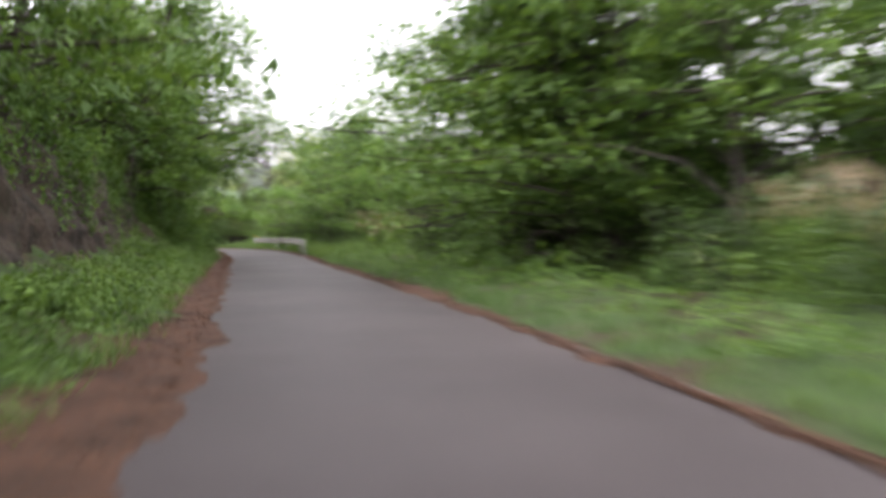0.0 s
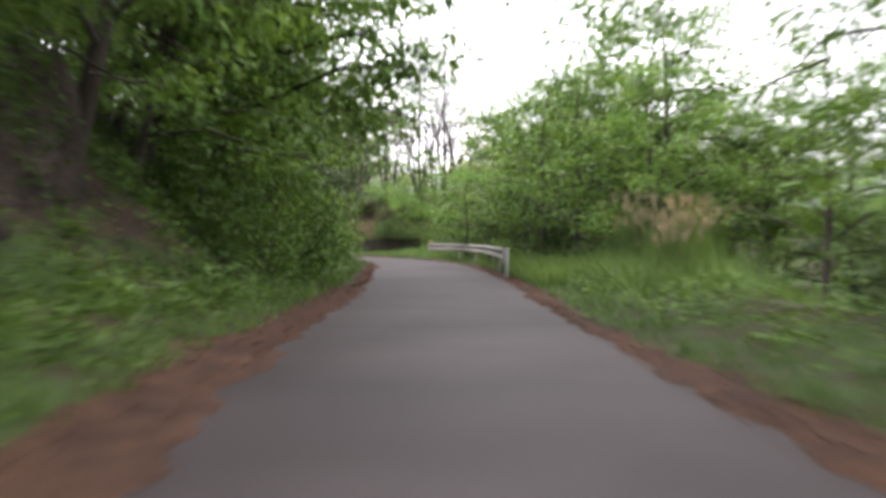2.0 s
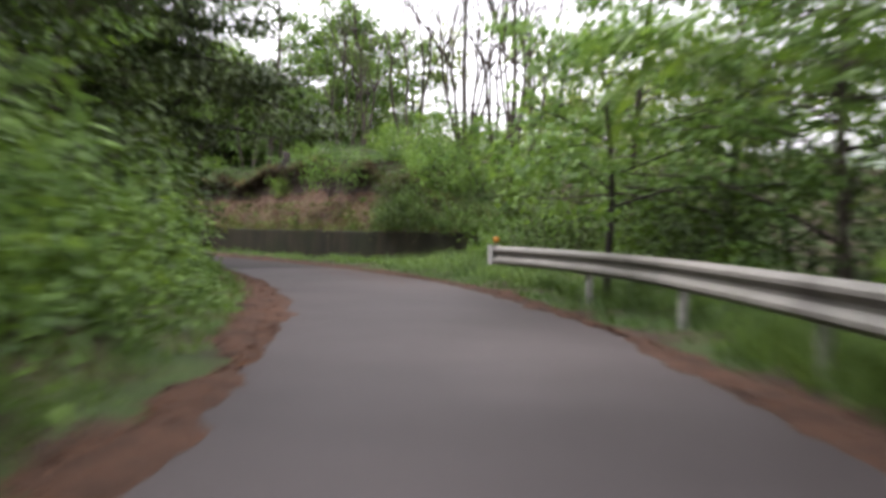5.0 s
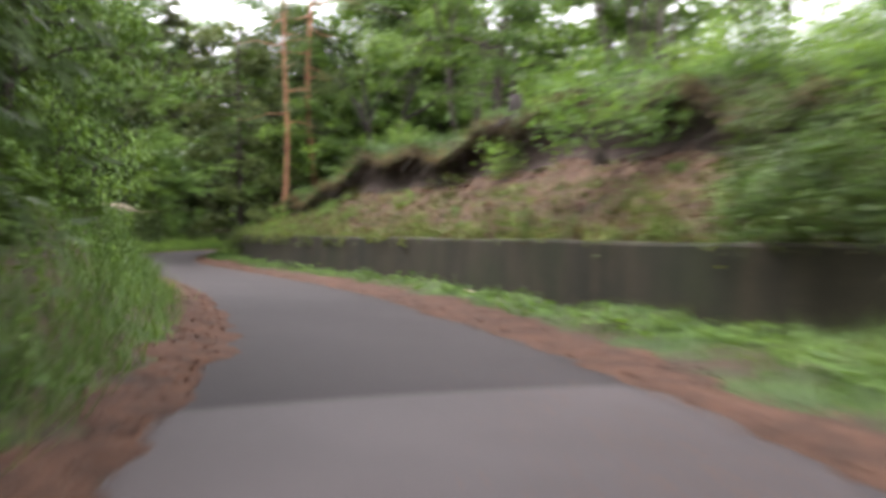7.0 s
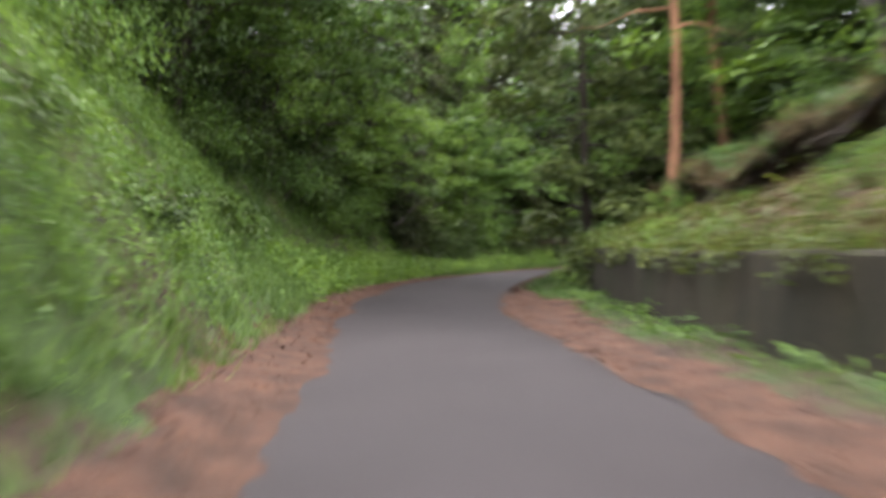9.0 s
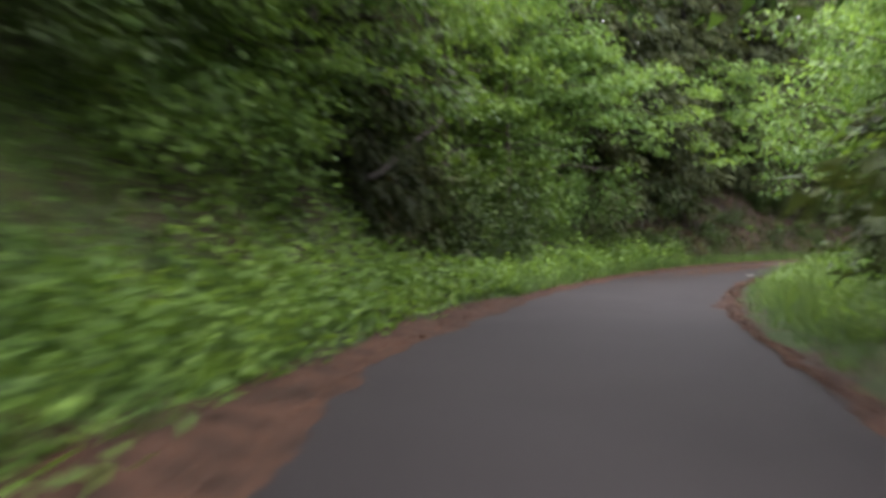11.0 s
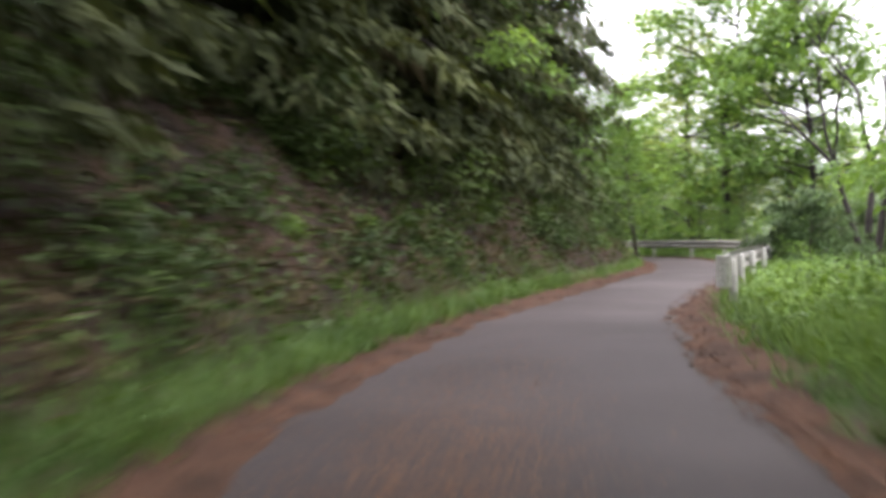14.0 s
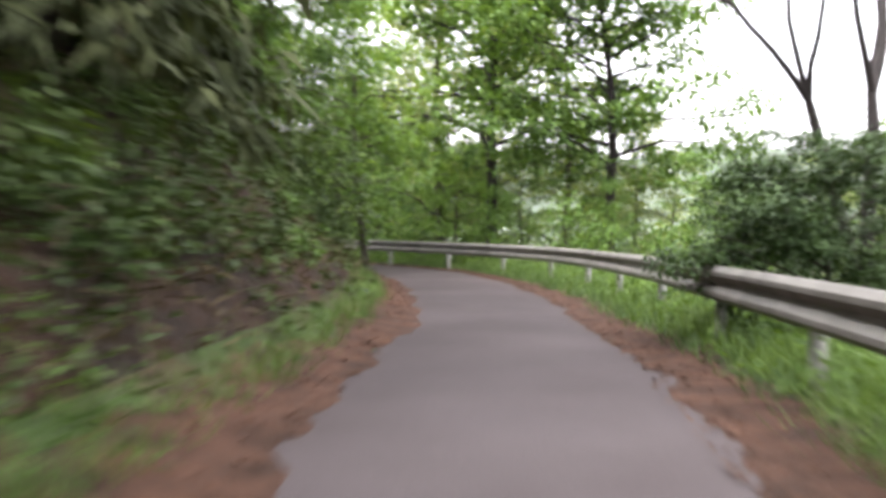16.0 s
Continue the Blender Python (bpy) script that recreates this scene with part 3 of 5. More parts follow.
def bare_tree(seed, h, stems, label, n_leaf=500, mat=None, spread=0.16, r=0.07, kind="slender_tree", bark=None):
    """Several thin stems from one stool, forking upward, with few leaves."""
    rng = np.random.default_rng(seed)
    pieces, cs, rs = [], [], []

    def fork(a, way, length, rad, depth):
        b = a + way * length
        p = bent(rng, a, b, 5, 0.025)
        pieces.append(tube(p, np.linspace(rad, rad * 0.6, 5), 6 if depth == 0 else 4))
        if depth >= 3:
            cs.append(b)
            rs.append((0.45, 0.45, 0.25))
            return
        for k in range(2 if depth else 3):
            w = way + rng.normal(size=3) * 0.34
            w[2] = abs(w[2]) * 0.9 + 0.12
            fork(b, w / np.linalg.norm(w), length * rng.uniform(0.5, 0.75), rad * 0.55, depth + 1)

    for k in range(stems):
        ang = k * 2.1 + rng.normal() * 0.5
        way = np.array([math.cos(ang) * spread, math.sin(ang) * spread, 1.0])
        fork(np.array([math.cos(ang) * 0.15, math.sin(ang) * 0.15, -0.3]), way / np.linalg.norm(way), h * rng.uniform(0.36, 0.48), r * rng.uniform(0.7, 1.1), 0)
    crown = cloud(rng, cs, rs, n_leaf, 0.13, 0.07, 0.6, 0.2) if n_leaf else None
    return plant(kind, label, "tree", pieces, crown, bark or M_BARK, mat or M_LEAF_YOUNG, "slender trees")


def pampas(seed, label):
    """A clump of arching green blades with dry straw-coloured plumes."""
    rng = np.random.default_rng(seed)
    top = tagged(new("plume_grass_clump"), label, "grass", "plume grass")
    n = 560
    a = rng.uniform(0, 2 * np.pi, n)
    out = np.stack([np.cos(a), np.sin(a), np.zeros(n)], 1)
    base = out * rng.uniform(0, 0.35, n)[:, None] + np.array([0, 0, -0.1])
    ax = out * rng.uniform(0.2, 1.0, n)[:, None] + np.array([0, 0, 1.0])
    v, f = leaves(rng, base, ax, out + np.array([0, 0, 0.2]), 1.35, 0.022, 0.4)
    part("blade_tuft", mesh_of("blade_tuft", v, f, M_GRASS), None, top)
    m = 50
    a = rng.uniform(0, 2 * np.pi, m)
    out = np.stack([np.cos(a), np.sin(a), np.zeros(m)], 1)
    stem = out * rng.uniform(0, 0.25, m)[:, None] + np.array([0, 0, 0.2])
    ax = out * rng.uniform(0.05, 0.55, m)[:, None] + np.array([0, 0, 1.0])
    v1, f1 = leaves(rng, stem, ax, out, 1.5, 0.009, 0.15)
    tips = stem + ax / np.linalg.norm(ax, axis=1)[:, None] * rng.uniform(1.0, 1.6, m)[:, None]
    v2, f2 = leaves(rng, np.repeat(tips, 3, 0), np.repeat(ax, 3, 0) + rng.normal(size=(3 * m, 3)) * 0.25, np.repeat(out, 3, 0), 0.3, 0.035, 0.2)
    part("plume_tuft", mesh_of("plume_tuft", *merged([(v1, f1), (v2, f2)]), M_DRY), None, top, "dry straw-coloured plumes")
    return top


PLANTS["layer_a"] = broad_tree(11, 7.5, 3.4, 0.2, 18, 4600, 0.155, M_LEAF, "tall green broadleaf tree with layered branches beside the road")
PLANTS["layer_b"] = broad_tree(12, 6.2, 2.9, 0.14, 16, 4200, 0.15, M_LEAF, "green broadleaf tree with low spreading branches", lean=0.06)
PLANTS["young"] = broad_tree(13, 5.2, 2.4, 0.18, 14, 4100, 0.13, M_LEAF_YOUNG, "young tree with fresh yellow-green leaves", trunk_r=0.08)
PLANTS["dense"] = broad_tree(14, 6.5, 2.8, 0.08, 20, 5000, 0.13, M_LEAF_DARK, "dense dark evergreen tree on the bank", layered=0.5)
PLANTS["tall"] = broad_tree(15, 11.0, 3.4, 0.3, 16, 6000, 0.18, M_LEAF, "tall forest tree with a clear grey trunk", trunk_r=0.17)
PLANTS["back_a"] = broad_tree(16, 9.0, 3.6, 0.15, 11, 2100, 0.3, M_LEAF, "large green tree in the woods behind the road", trunk_r=0.16, layered=0.5)
PLANTS["back_b"] = broad_tree(17, 8.0, 3.4, 0.12, 11, 2100, 0.3, M_LEAF_DARK, "large dark tree in the woods up the slope", trunk_r=0.16, layered=0.55)
PLANTS["umbrella"] = broad_tree(18, 5.0, 4.2, 0.38, 30, 28000, 0.13, M_SHADE, "very dark spreading evergreen leaning over the road", trunk_r=0.23, layered=0.3, lean=0.1, bark=M_BARKDARK, rise=(-0.1, 0.2))
PLANTS["crown_tree"] = broad_tree(24, 10.0, 4.0, 0.3, 26, 9500, 0.21, M_LEAF, "tall tree with a dark trunk and full green crown", trunk_r=0.16, layered=0.4, bark=M_BARKDARK)
PLANTS["canopy"] = broad_tree(25, 6.6, 3.3, 0.22, 24, 9500, 0.132, M_LEAF_YOUNG, "fresh green tree with fine layered foliage on the verge", trunk_r=0.1, layered=0.3)
PLANTS["reaching"] = broad_tree(28, 6.4, 4.5, 0.42, 17, 6500, 0.14, M_LEAF, "green tree with long layered limbs reaching over the road", trunk_r=0.12, layered=0.22, bark=M_BARKDARK)
PLANTS["low_dark"] = broad_tree(19, 3.6, 2.5, 0.1, 26, 17000, 0.12, M_BUSH, "broad low dark bush with layered branches behind the guardrail", kind="layered_bush", trunk_r=0.07, layered=0.16)
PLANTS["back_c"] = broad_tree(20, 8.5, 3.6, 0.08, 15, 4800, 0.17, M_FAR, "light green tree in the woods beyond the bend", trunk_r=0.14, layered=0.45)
PLANTS["pine_c"] = pine_tree(23, 13.0, 0.55, "tall thin pine with a small high crown", n_leaf=1500, r=0.09, bark=M_BARK)
PLANTS["pine_a"] = pine_tree(21, 14.0, 0.45, "tall red pine with a long bare trunk", n_leaf=5000)
PLANTS["conifer"] = pine_tree(27, 11.0, 0.16, "full conifer with long drooping needle branches", lean=0.02, n_leaf=11000, r=0.14, droop=-0.28, bark=M_BARK, width=0.1, limbs=30)
PLANTS["cedar"] = cedar_tree(35, 10.0, 0.1, 44, 9000, 3.0, "dark conifer with drooping feathery branches on the earth bank")
PLANTS["cedar_low"] = cedar_tree(36, 6.0, 0.05, 34, 6500, 2.5, "low dark conifer hung with dead twigs on the bank", r=0.1)
PLANTS["spray"] = broad_tree(37, 5.2, 3.5, 0.4, 12, 4200, 0.16, M_LEAF_YOUNG, "bright green tree with flat leafy limbs reaching over the road", layered=0.14, trunk_r=0.09, bark=M_BARKDARK)
PLANTS["fork"] = bare_tree(38, 8.6, 3, "dark leafless tree forking low into crooked stems", 160, M_LEAF, 0.2, 0.13, bark=M_BARKDARK)
PLANTS["bare_a"] = bare_tree(31, 10.0, 4, "slender multi-stemmed tree, almost leafless")
PLANTS["shrub_a"] = shrub(41, 1.9, 1.3, 1350, 0.12, M_LEAF, "leafy green shrub on the road bank")
PLANTS["shrub_b"] = shrub(42, 1.3, 1.1, 1250, 0.105, M_LEAF_YOUNG, "low yellow-green shrub at the roadside")
PLANTS["shrub_c"] = shrub(43, 2.6, 1.5, 1650, 0.13, M_LEAF_DARK, "tall dark shrub on the shady bank")
PLANTS["fern"] = shrub(44, 0.6, 0.6, 600, 0.11, M_LEAF, "low leafy weeds in the verge", "weed_clump", "verge weeds")
PLANTS["fern_dark"] = shrub(45, 0.9, 0.75, 750, 0.12, M_LEAF_DARK, "dark weeds and seedlings on the earth bank", "weed_clump", "verge weeds")
PLANTS["plume"] = pampas(51, "clump of plume grass with dry plumes on the verge")
for base in PLANTS.values():
    base.location = (0, -70, height(0, -70))


used = set()
WOODS = {"back_a": [], "back_b": [], "back_c": []}


def put(kind, x, y, scale=1.0, turn=None, dz=0.0, tilt=(0, 0), label=""):
    """Stands a copy of a plant on the ground at x, y."""
    rng = random.random()
    base = PLANTS[kind]
    m = pose(x, y, height(x, y) + dz, tilt[0], tilt[1], 360 * rng if turn is None else turn) @ Matrix.Scale(scale, 4)
    if kind in WOODS:
        WOODS[kind].append(m)
        return None
    if kind not in used:
        used.add(kind)
        ob = base
        ob.matrix_basis = m
    else:
        ob = copy_thing(base, Matrix.Identity(4))
        ob.matrix_basis = m
    if label:
        ob["label"] = label
    return ob


def scatter(kinds, s0, s1, lat0, lat1, n, lo=0.8, hi=1.25, seed=0, dz=-0.05, tilt=0.0):
    """Plants at uneven steps along a stretch of the road, between two distances from its middle."""
    rng = random.Random(seed * 77 + 5)
    for k in range(n):
        s = s0 + (s1 - s0) * (k + rng.uniform(0.1, 0.9)) / n
        lat = rng.uniform(lat0, lat1)
        x, y = (float(v) for v in at_line(s, lat))
        ob = put(kinds[k % len(kinds)], x, y, rng.uniform(lo, hi), rng.uniform(0, 360), dz)
        if tilt and ob:
            # lean over the road
            i = int(np.argmin(np.abs(LS - s)))
            side = -1 if lat > 0 else 1
            lean = Matrix.Rotation(radians(tilt * rng.uniform(0.4, 1.2)), 4, Vector((LT[i, 0] * side, LT[i, 1] * side, 0)))
            p = ob.matrix_basis.to_translation()
            ob.matrix_basis = Matrix.Translation(p) @ lean @ Matrix.Translation(-p) @ ob.matrix_basis


# ---- ground: one sheet out to the horizon ----


def build_ground():
    ss = np.arange(-44, S_END - 0.5, 0.7)
    lat = np.concatenate([-np.array([48, 40, 33, 26, 21, 17, 14, 12, 10.5, 9, 8, 7, 6.3, 5.6, 5, 4.5, 4, 3.6, 3.2, 2.8, 2.5, 2.2, 1.9, 1.6, 1.2]), [0], np.array([1.2, 1.6, 1.9, 2.2, 2.5, 2.8, 3.1, 3.4, 3.8, 4.2, 4.6, 5, 5.6, 6.3, 7, 8, 9, 10, 12, 14, 17, 21, 26, 33, 40, 48])])
    S, L = np.meshgrid(ss, lat, indexing="ij")
    X, Y = at_line(S, L)
    Z = terrain(S, L)
    verts = np.stack([X, Y, Z], -1).reshape(-1, 3)
    R, C = S.shape
    faces = grid_faces(R, C)[:, ::-1]
    ring = np.concatenate([np.arange(C), np.arange(1, R) * C + C - 1, (R - 1) * C + np.arange(C - 2, -1, -1), np.arange(R - 2, 0, -1) * C])
    mid = np.array([-35.0, 75.0])
    d = verts[ring, :2] - mid
    d /= np.linalg.norm(d, axis=1)[:, None]
    k, vs, fs = len(verts), [verts], [faces]
    prev = ring
    for rad, zz in ((260, -6.0), (1800, -20.0)):
        now = np.arange(len(ring)) + k
        vs.append(np.c_[mid + d * rad, np.full(len(ring), zz)])
        fs.append(np.stack([prev, now, np.roll(now, -1), np.roll(prev, -1)], -1))
        prev, k = now, k + len(ring)
    me = mesh_of("ground", np.vstack(vs), np.vstack(fs), M_GROUND, True)
    return tagged(new("ground", me), "forest floor of dark soil, moss and short grass", "ground", kind="structure")


build_ground()


def road_top(s, lat):
    u = np.clip(np.abs(lat) / (half(s) + 0.18), 0, 1)
    return 0.018 + 0.03 * (1 - u**2) + 0.006 * np.sin(s * 0.8) * (1 - u**2)


def build_road(s0, s1, mat, label):
    ss = np.linspace(s0, s1, int((s1 - s0) / 0.5) + 1)
    us = np.linspace(-1, 1, 9)
    S, U = np.meshgrid(ss, us, indexing="ij")
    wob = 0.06 * np.sin(S * 2.3) + 0.05 * np.sin(S * 0.9 + 1.0)
    L = U * (half(S) + 0.12 + wob * np.sign(U))
    S = S + 0.35 * U * ((S < s0 + 0.01) * (s0 > 0) + (S > s1 - 0.01) * (s1 < S_END - 2))
    X, Y = at_line(S, L)
    Z = road_top(S, L)
    me = mesh_of("road", np.stack([X, Y, Z], -1).reshape(-1, 3), grid_faces(*S.shape)[:, ::-1], mat, True)
    return tagged(new("road", me), label, "road", kind="structure")


build_road(-44, 79.5, M_ASPHALT, "narrow single-lane road of worn grey asphalt")
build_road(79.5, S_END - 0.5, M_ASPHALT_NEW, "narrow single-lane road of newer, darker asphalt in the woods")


def litter_strip(side, inner, outer, seed):
    """A band of brown needles and leaves along one edge of the asphalt, ragged on both sides."""
    ss = np.arange(-30, S_END - 8, 0.12)
    rng = np.random.default_rng(seed)
    rag = lambda a, w: np.convolve(rng.normal(size=len(ss) + 200), np.ones(w) / w**0.5, "same")[100:-100] * a
    h = half(ss)
    wide = np.clip(0.75 + rag(0.35, 60), 0.15, 1.4)
    if side > 0:
        wide = wide + 0.9 * np.clip((ss - 74) / 6, 0, 1) * np.clip((116 - ss) / 6, 0, 1)
    wide = wide + (0.5 if side > 0 else 0.35) * np.clip((ss - 148) / 8, 0, 1)
    if side > 0:
        # only a thin crumbled edge along the grassy bend
        wide = wide * (1 - 0.7 * np.clip((ss - 118) / 4, 0, 1) * np.clip((148 - ss) / 4, 0, 1))
    a = h - inner * wide + rag(0.05, 5) + rag(0.05, 25)
    b = h + outer * wide + rag(0.06, 5) + rag(0.05, 25)
    b = np.maximum(b, a + 0.05)
    us = np.linspace(0, 1, 7)
    L = (a[:, None] + (b - a)[:, None] * us) * side
    S = np.repeat(ss[:, None], 7, 1)
    X, Y = at_line(S, L)
    Z = np.maximum(terrain(S, L), np.where(np.abs(L) < h[:, None] + 0.2, road_top(S, L), -1))
    Z = Z + 0.002 + (0.03 * np.sin(np.pi * us)[None] + rng.uniform(0, 0.012, S.shape)) * np.sin(np.pi * us)[None] ** 0.5
    f = grid_faces(*S.shape)
    me = mesh_of("leaf_litter", np.stack([X, Y, Z], -1).reshape(-1, 3), f[:, ::-1] if side > 0 else f, M_LITTER, True)
    tagged(new("leaf_litter", me), "band of reddish-brown pine needles along the asphalt edge", "leaf litter", kind="stuff")
    n = 34000
    s = rng.uniform(-5, S_END - 25, n)
    hh, k = half(s), np.interp(s, ss, wide)
    lat = (hh + np.clip(rng.normal(size=n), -1.6, 2.5) * 0.2 * k + (outer - inner) / 2 * k) * side
    x, y = at_line(s, lat)
    z = np.maximum(terrain(s, lat), np.where(np.abs(lat) < hh + 0.2, road_top(s, lat), -1)) + 0.012 + rng.uniform(0, 0.03, n)
    a = rng.uniform(0, 2 * np.pi, n)
    v, f = leaflets(rng, np.stack([x, y, z], 1), np.stack([np.cos(a), np.sin(a), rng.normal(size=n) * 0.15], 1), np.array([0, 0, 1.0]) + rng.normal(size=(n, 3)) * 0.3, 0.075, 0.024)
    tagged(new("fallen_leaves", mesh_of("fallen_leaves", v, f, M_FLAKE)), "scattered dry brown leaves at the road edge", "leaf litter", kind="stuff")


litter_strip(-1, 0.14, 0.75, 3)
litter_strip(1, 0.12, 0.45, 4)


def verge(name, side, lat0, lat1, n, tall, seed, s0=-8, s1=None, mat=None, label="long green grass on the verge", wide=0.009):
    """Grass: bent blades standing in tufts."""
    rng = np.random.default_rng(seed)
    s1 = s1 or S_END - 20
    tufts = n // 7
    ts = rng.uniform(s0, s1, tufts)
    tl = half(ts) + lat0 + (lat1 - lat0) * rng.uniform(0, 1, tufts) ** 1.3
    if side > 0:
        tl = tl + 0.5 * np.clip((ts - 74) / 6, 0, 1) * np.clip((116 - ts) / 6, 0, 1)
    k = rng.integers(0, tufts, n)
    s, lat = ts[k] + rng.normal(size=n) * 0.07, (tl[k] + rng.normal(size=n) * 0.07) * side
    x, y = at_line(s, lat)
    z = terrain(s, lat) - 0.03
    a = rng.uniform(0, 2 * np.pi, n)
    out = np.stack([np.cos(a), np.sin(a), np.zeros(n)], 1)
    size = tall * (0.6 + 0.9 * rng.uniform(0, 1, tufts)[k])
    if side > 0:
        size = size * (1 - 0.5 * np.clip((s - 78) / 4, 0, 1) * np.clip((114 - s) / 4, 0, 1))
    ax = out * rng.uniform(0.1, 0.9, n)[:, None] + np.array([0, 0, 1.0])
    ax /= np.linalg.norm(ax, axis=1)[:, None]
    base = np.stack([x, y, z], 1)
    sd = np.stack([-out[:, 1], out[:, 0], out[:, 2]], 1) * wide
    ln = (size * rng.uniform(0.6, 1.2, n))[:, None]
    mid = base + ax * ln * 0.6
    tip = base + ax * ln + out * ln * 0.25 - np.array([0, 0, 0.12]) * ln
    v = np.stack([base - sd, base + sd, tip], 1).reshape(-1, 3)
    f = np.arange(3 * n).reshape(-1, 3)
    tagged(new(name, mesh_of(name, v, f, mat or M_GRASS)), label, "grass", kind="stuff")


verge("grass", -1, 0.55, 2.6, 42000, 0.25, 61, -8, 134)
verge("grass", -1, 0.35, 1.3, 20000, 0.3, 65, 128, 160)
verge("grass", -1, 0.4, 0.9, 7000, 0.25, 68, 160, 205)
verge("grass", 1, 0.35, 2.7, 62000, 0.25, 62)
verge("grass", 1, 1.0, 2.6, 14000, 0.45, 64, 40, 84, label="tall grass round the guardrail posts")
verge("grass", 1, 0.6, 4.4, 30000, 0.4, 63, 122, 190, label="tall fresh grass beside the guardrail")

verge("grass", -1, 0.8, 5.0, 26000, 0.45, 67, 76, 120, label="long grass hanging down the green bank")
verge("grass", 1, 0.75, 2.3, 14000, 0.38, 66, 127, 168, label="tall grass in front of the guardrail posts")

verge("grass", 1, 1.7, 4.6, 9000, 0.8, 60, 39, 51, label="mound of tall grass round the plume clumps")
verge("grass", 1, 0.5, 1.5, 9000, 0.55, 69, 43, 62, label="tall grass at the start of the guardrail")


def weeds(name, side, lat0, lat1, n, seed, s0=-8, s1=None, leaf=0.11, mat=None, lift=0.35, label="low leafy weeds covering the verge"):
    """Leafy ground cover in tufts over the verge and bank."""
    rng = np.random.default_rng(seed)
    s1 = s1 or S_END - 20
    tufts = n // 12
    ts, tl, th = rng.uniform(s0, s1, tufts), rng.uniform(lat0, lat1, tufts), rng.uniform(0.03, lift, tufts)
    k = rng.integers(0, tufts, n)
    s, lat = ts[k] + rng.normal(size=n) * 0.16, (half(ts)[k] + tl[k] + rng.normal(size=n) * 0.16) * side
    x, y = at_line(s, lat)
    z = terrain(s, lat) + th[k] * rng.uniform(0.15, 1.1, n)
    p = np.stack([x, y, z], 1)
    ax = rng.normal(size=(n, 3)) * np.array([1, 1, 0.35])
    v, f = leaflets(rng, p, ax, np.array([0, 0, 1.0]) + rng.normal(size=(n, 3)) * 0.45, leaf * 1.1, leaf * 0.62)
    tagged(new(name, mesh_of(name, v, f, mat or M_LEAF)), label, "ground cover", kind="stuff")


weeds("ground_cover", -1, 0.8, 2.5, 11000, 70, -8, 26, 0.085, lift=0.4)
weeds("ground_cover", -1, 0.8, 4.5, 20000, 71, 26, 80, lift=0.5)
weeds("ground_cover", -1, 0.6, 1.4, 16000, 78, 110, 143, 0.11, M_LEAF_YOUNG, 0.6, "lush bright weeds on the shady verge")
# the dark leaf colour here stands in for the hollow's deep shade
weeds("vine_cover", -1, 3.0, 7.0, 16000, 84, 120, 142, 0.1, M_LEAF_DARK, 0.6, "creepers over the bank above the hollow, leaf colour darkened as shade")
weeds("vine_cover", -1, 1.3, 5.0, 12000, 85, 120, 134, 0.11, M_LEAF, 0.5, "dark undergrowth in the shady hollow")
weeds("ground_cover", -1, 0.5, 1.5, 5000, 74, 128, 162, 0.08, lift=0.35)
weeds("ground_cover", -1, 1.4, 5.0, 8000, 75, 141, 190, 0.12, M_LEAF_DARK, 0.5, "sparse dark undergrowth on the earth bank")
weeds("ground_cover", 1, 0.9, 5.0, 17000, 72, -8, 80, lift=0.4)
weeds("ground_cover", 1, 1.1, 1.7, 2600, 76, 78, 116, lift=0.2)
weeds("ground_cover", 1, 0.9, 5.0, 16000, 77, 114, 205, 0.11, M_LEAF_YOUNG, lift=0.45)
weeds("ground_cover", 1, 0.7, 3.0, 12000, 83, 128, 176, 0.1, M_LEAF, 0.45, "leafy weeds crowding the guardrail")
weeds("vine_cover", -1, 1.0, 6.5, 46000, 73, 84, 120, 0.07, M_LEAF_YOUNG, 0.35, "bright creeping vines covering the steep bank")
weeds("vine_cover", -1, 2.6, 6.5, 15000, 86, 93, 113, 0.085, M_LEAF_YOUNG, 0.4, "fresh creepers hanging down the upper bank")
weeds("vine_cover", -1, 1.0, 6.5, 24000, 79, 78, 122, 0.075, M_LEAF, 0.5, "green creepers and weeds on the steep bank")

# ---- retaining wall and eroded bank ----
WALL = [(-15.9, 79.0), (-17.6, 79.75), (-19.3, 80.9), (-22.2, 83.7), (-26.5, 87.5), (-30.6, 90.6), (-34.7, 93.5), (-39.2, 97.3), (-43.4, 101.2), (-45.0, 103.2)]


def build_wall():
    p = smooth_line(WALL, 0.7)
    t = np.gradient(p, axis=0)
    t /= np.linalg.norm(t, axis=1)[:, None]
    nrm = np.stack([-t[:, 1], t[:, 0]], 1) * -1
    # cross-section: front foot, front top, bevel, back top, back foot
    sec = [(0.0, -0.5), (0.06, 1.0), (0.09, 1.04), (0.36, 1.05), (0.4, -0.5)]
    k = len(sec)
    v = np.array([[*(p[i] + nrm[i] * o), z + (0.012 * math.sin(i * 0.7) if z > 0 else 0)] for i in range(len(p)) for o, z in sec])
    f = [[i * k + j, i * k + j + 1, (i + 1) * k + j + 1, (i + 1) * k + j] for i in range(len(p) - 1) for j in range(k - 1)]
    f += [list(range(k - 1, -1, -1)), [(len(p) - 1) * k + j for j in range(k)]]
    return tagged(new("retaining_wall", mesh_of("retaining_wall", v, f, M_CONC)), "low dark mossy concrete retaining wall along the road", "wall", kind="structure")


build_wall()


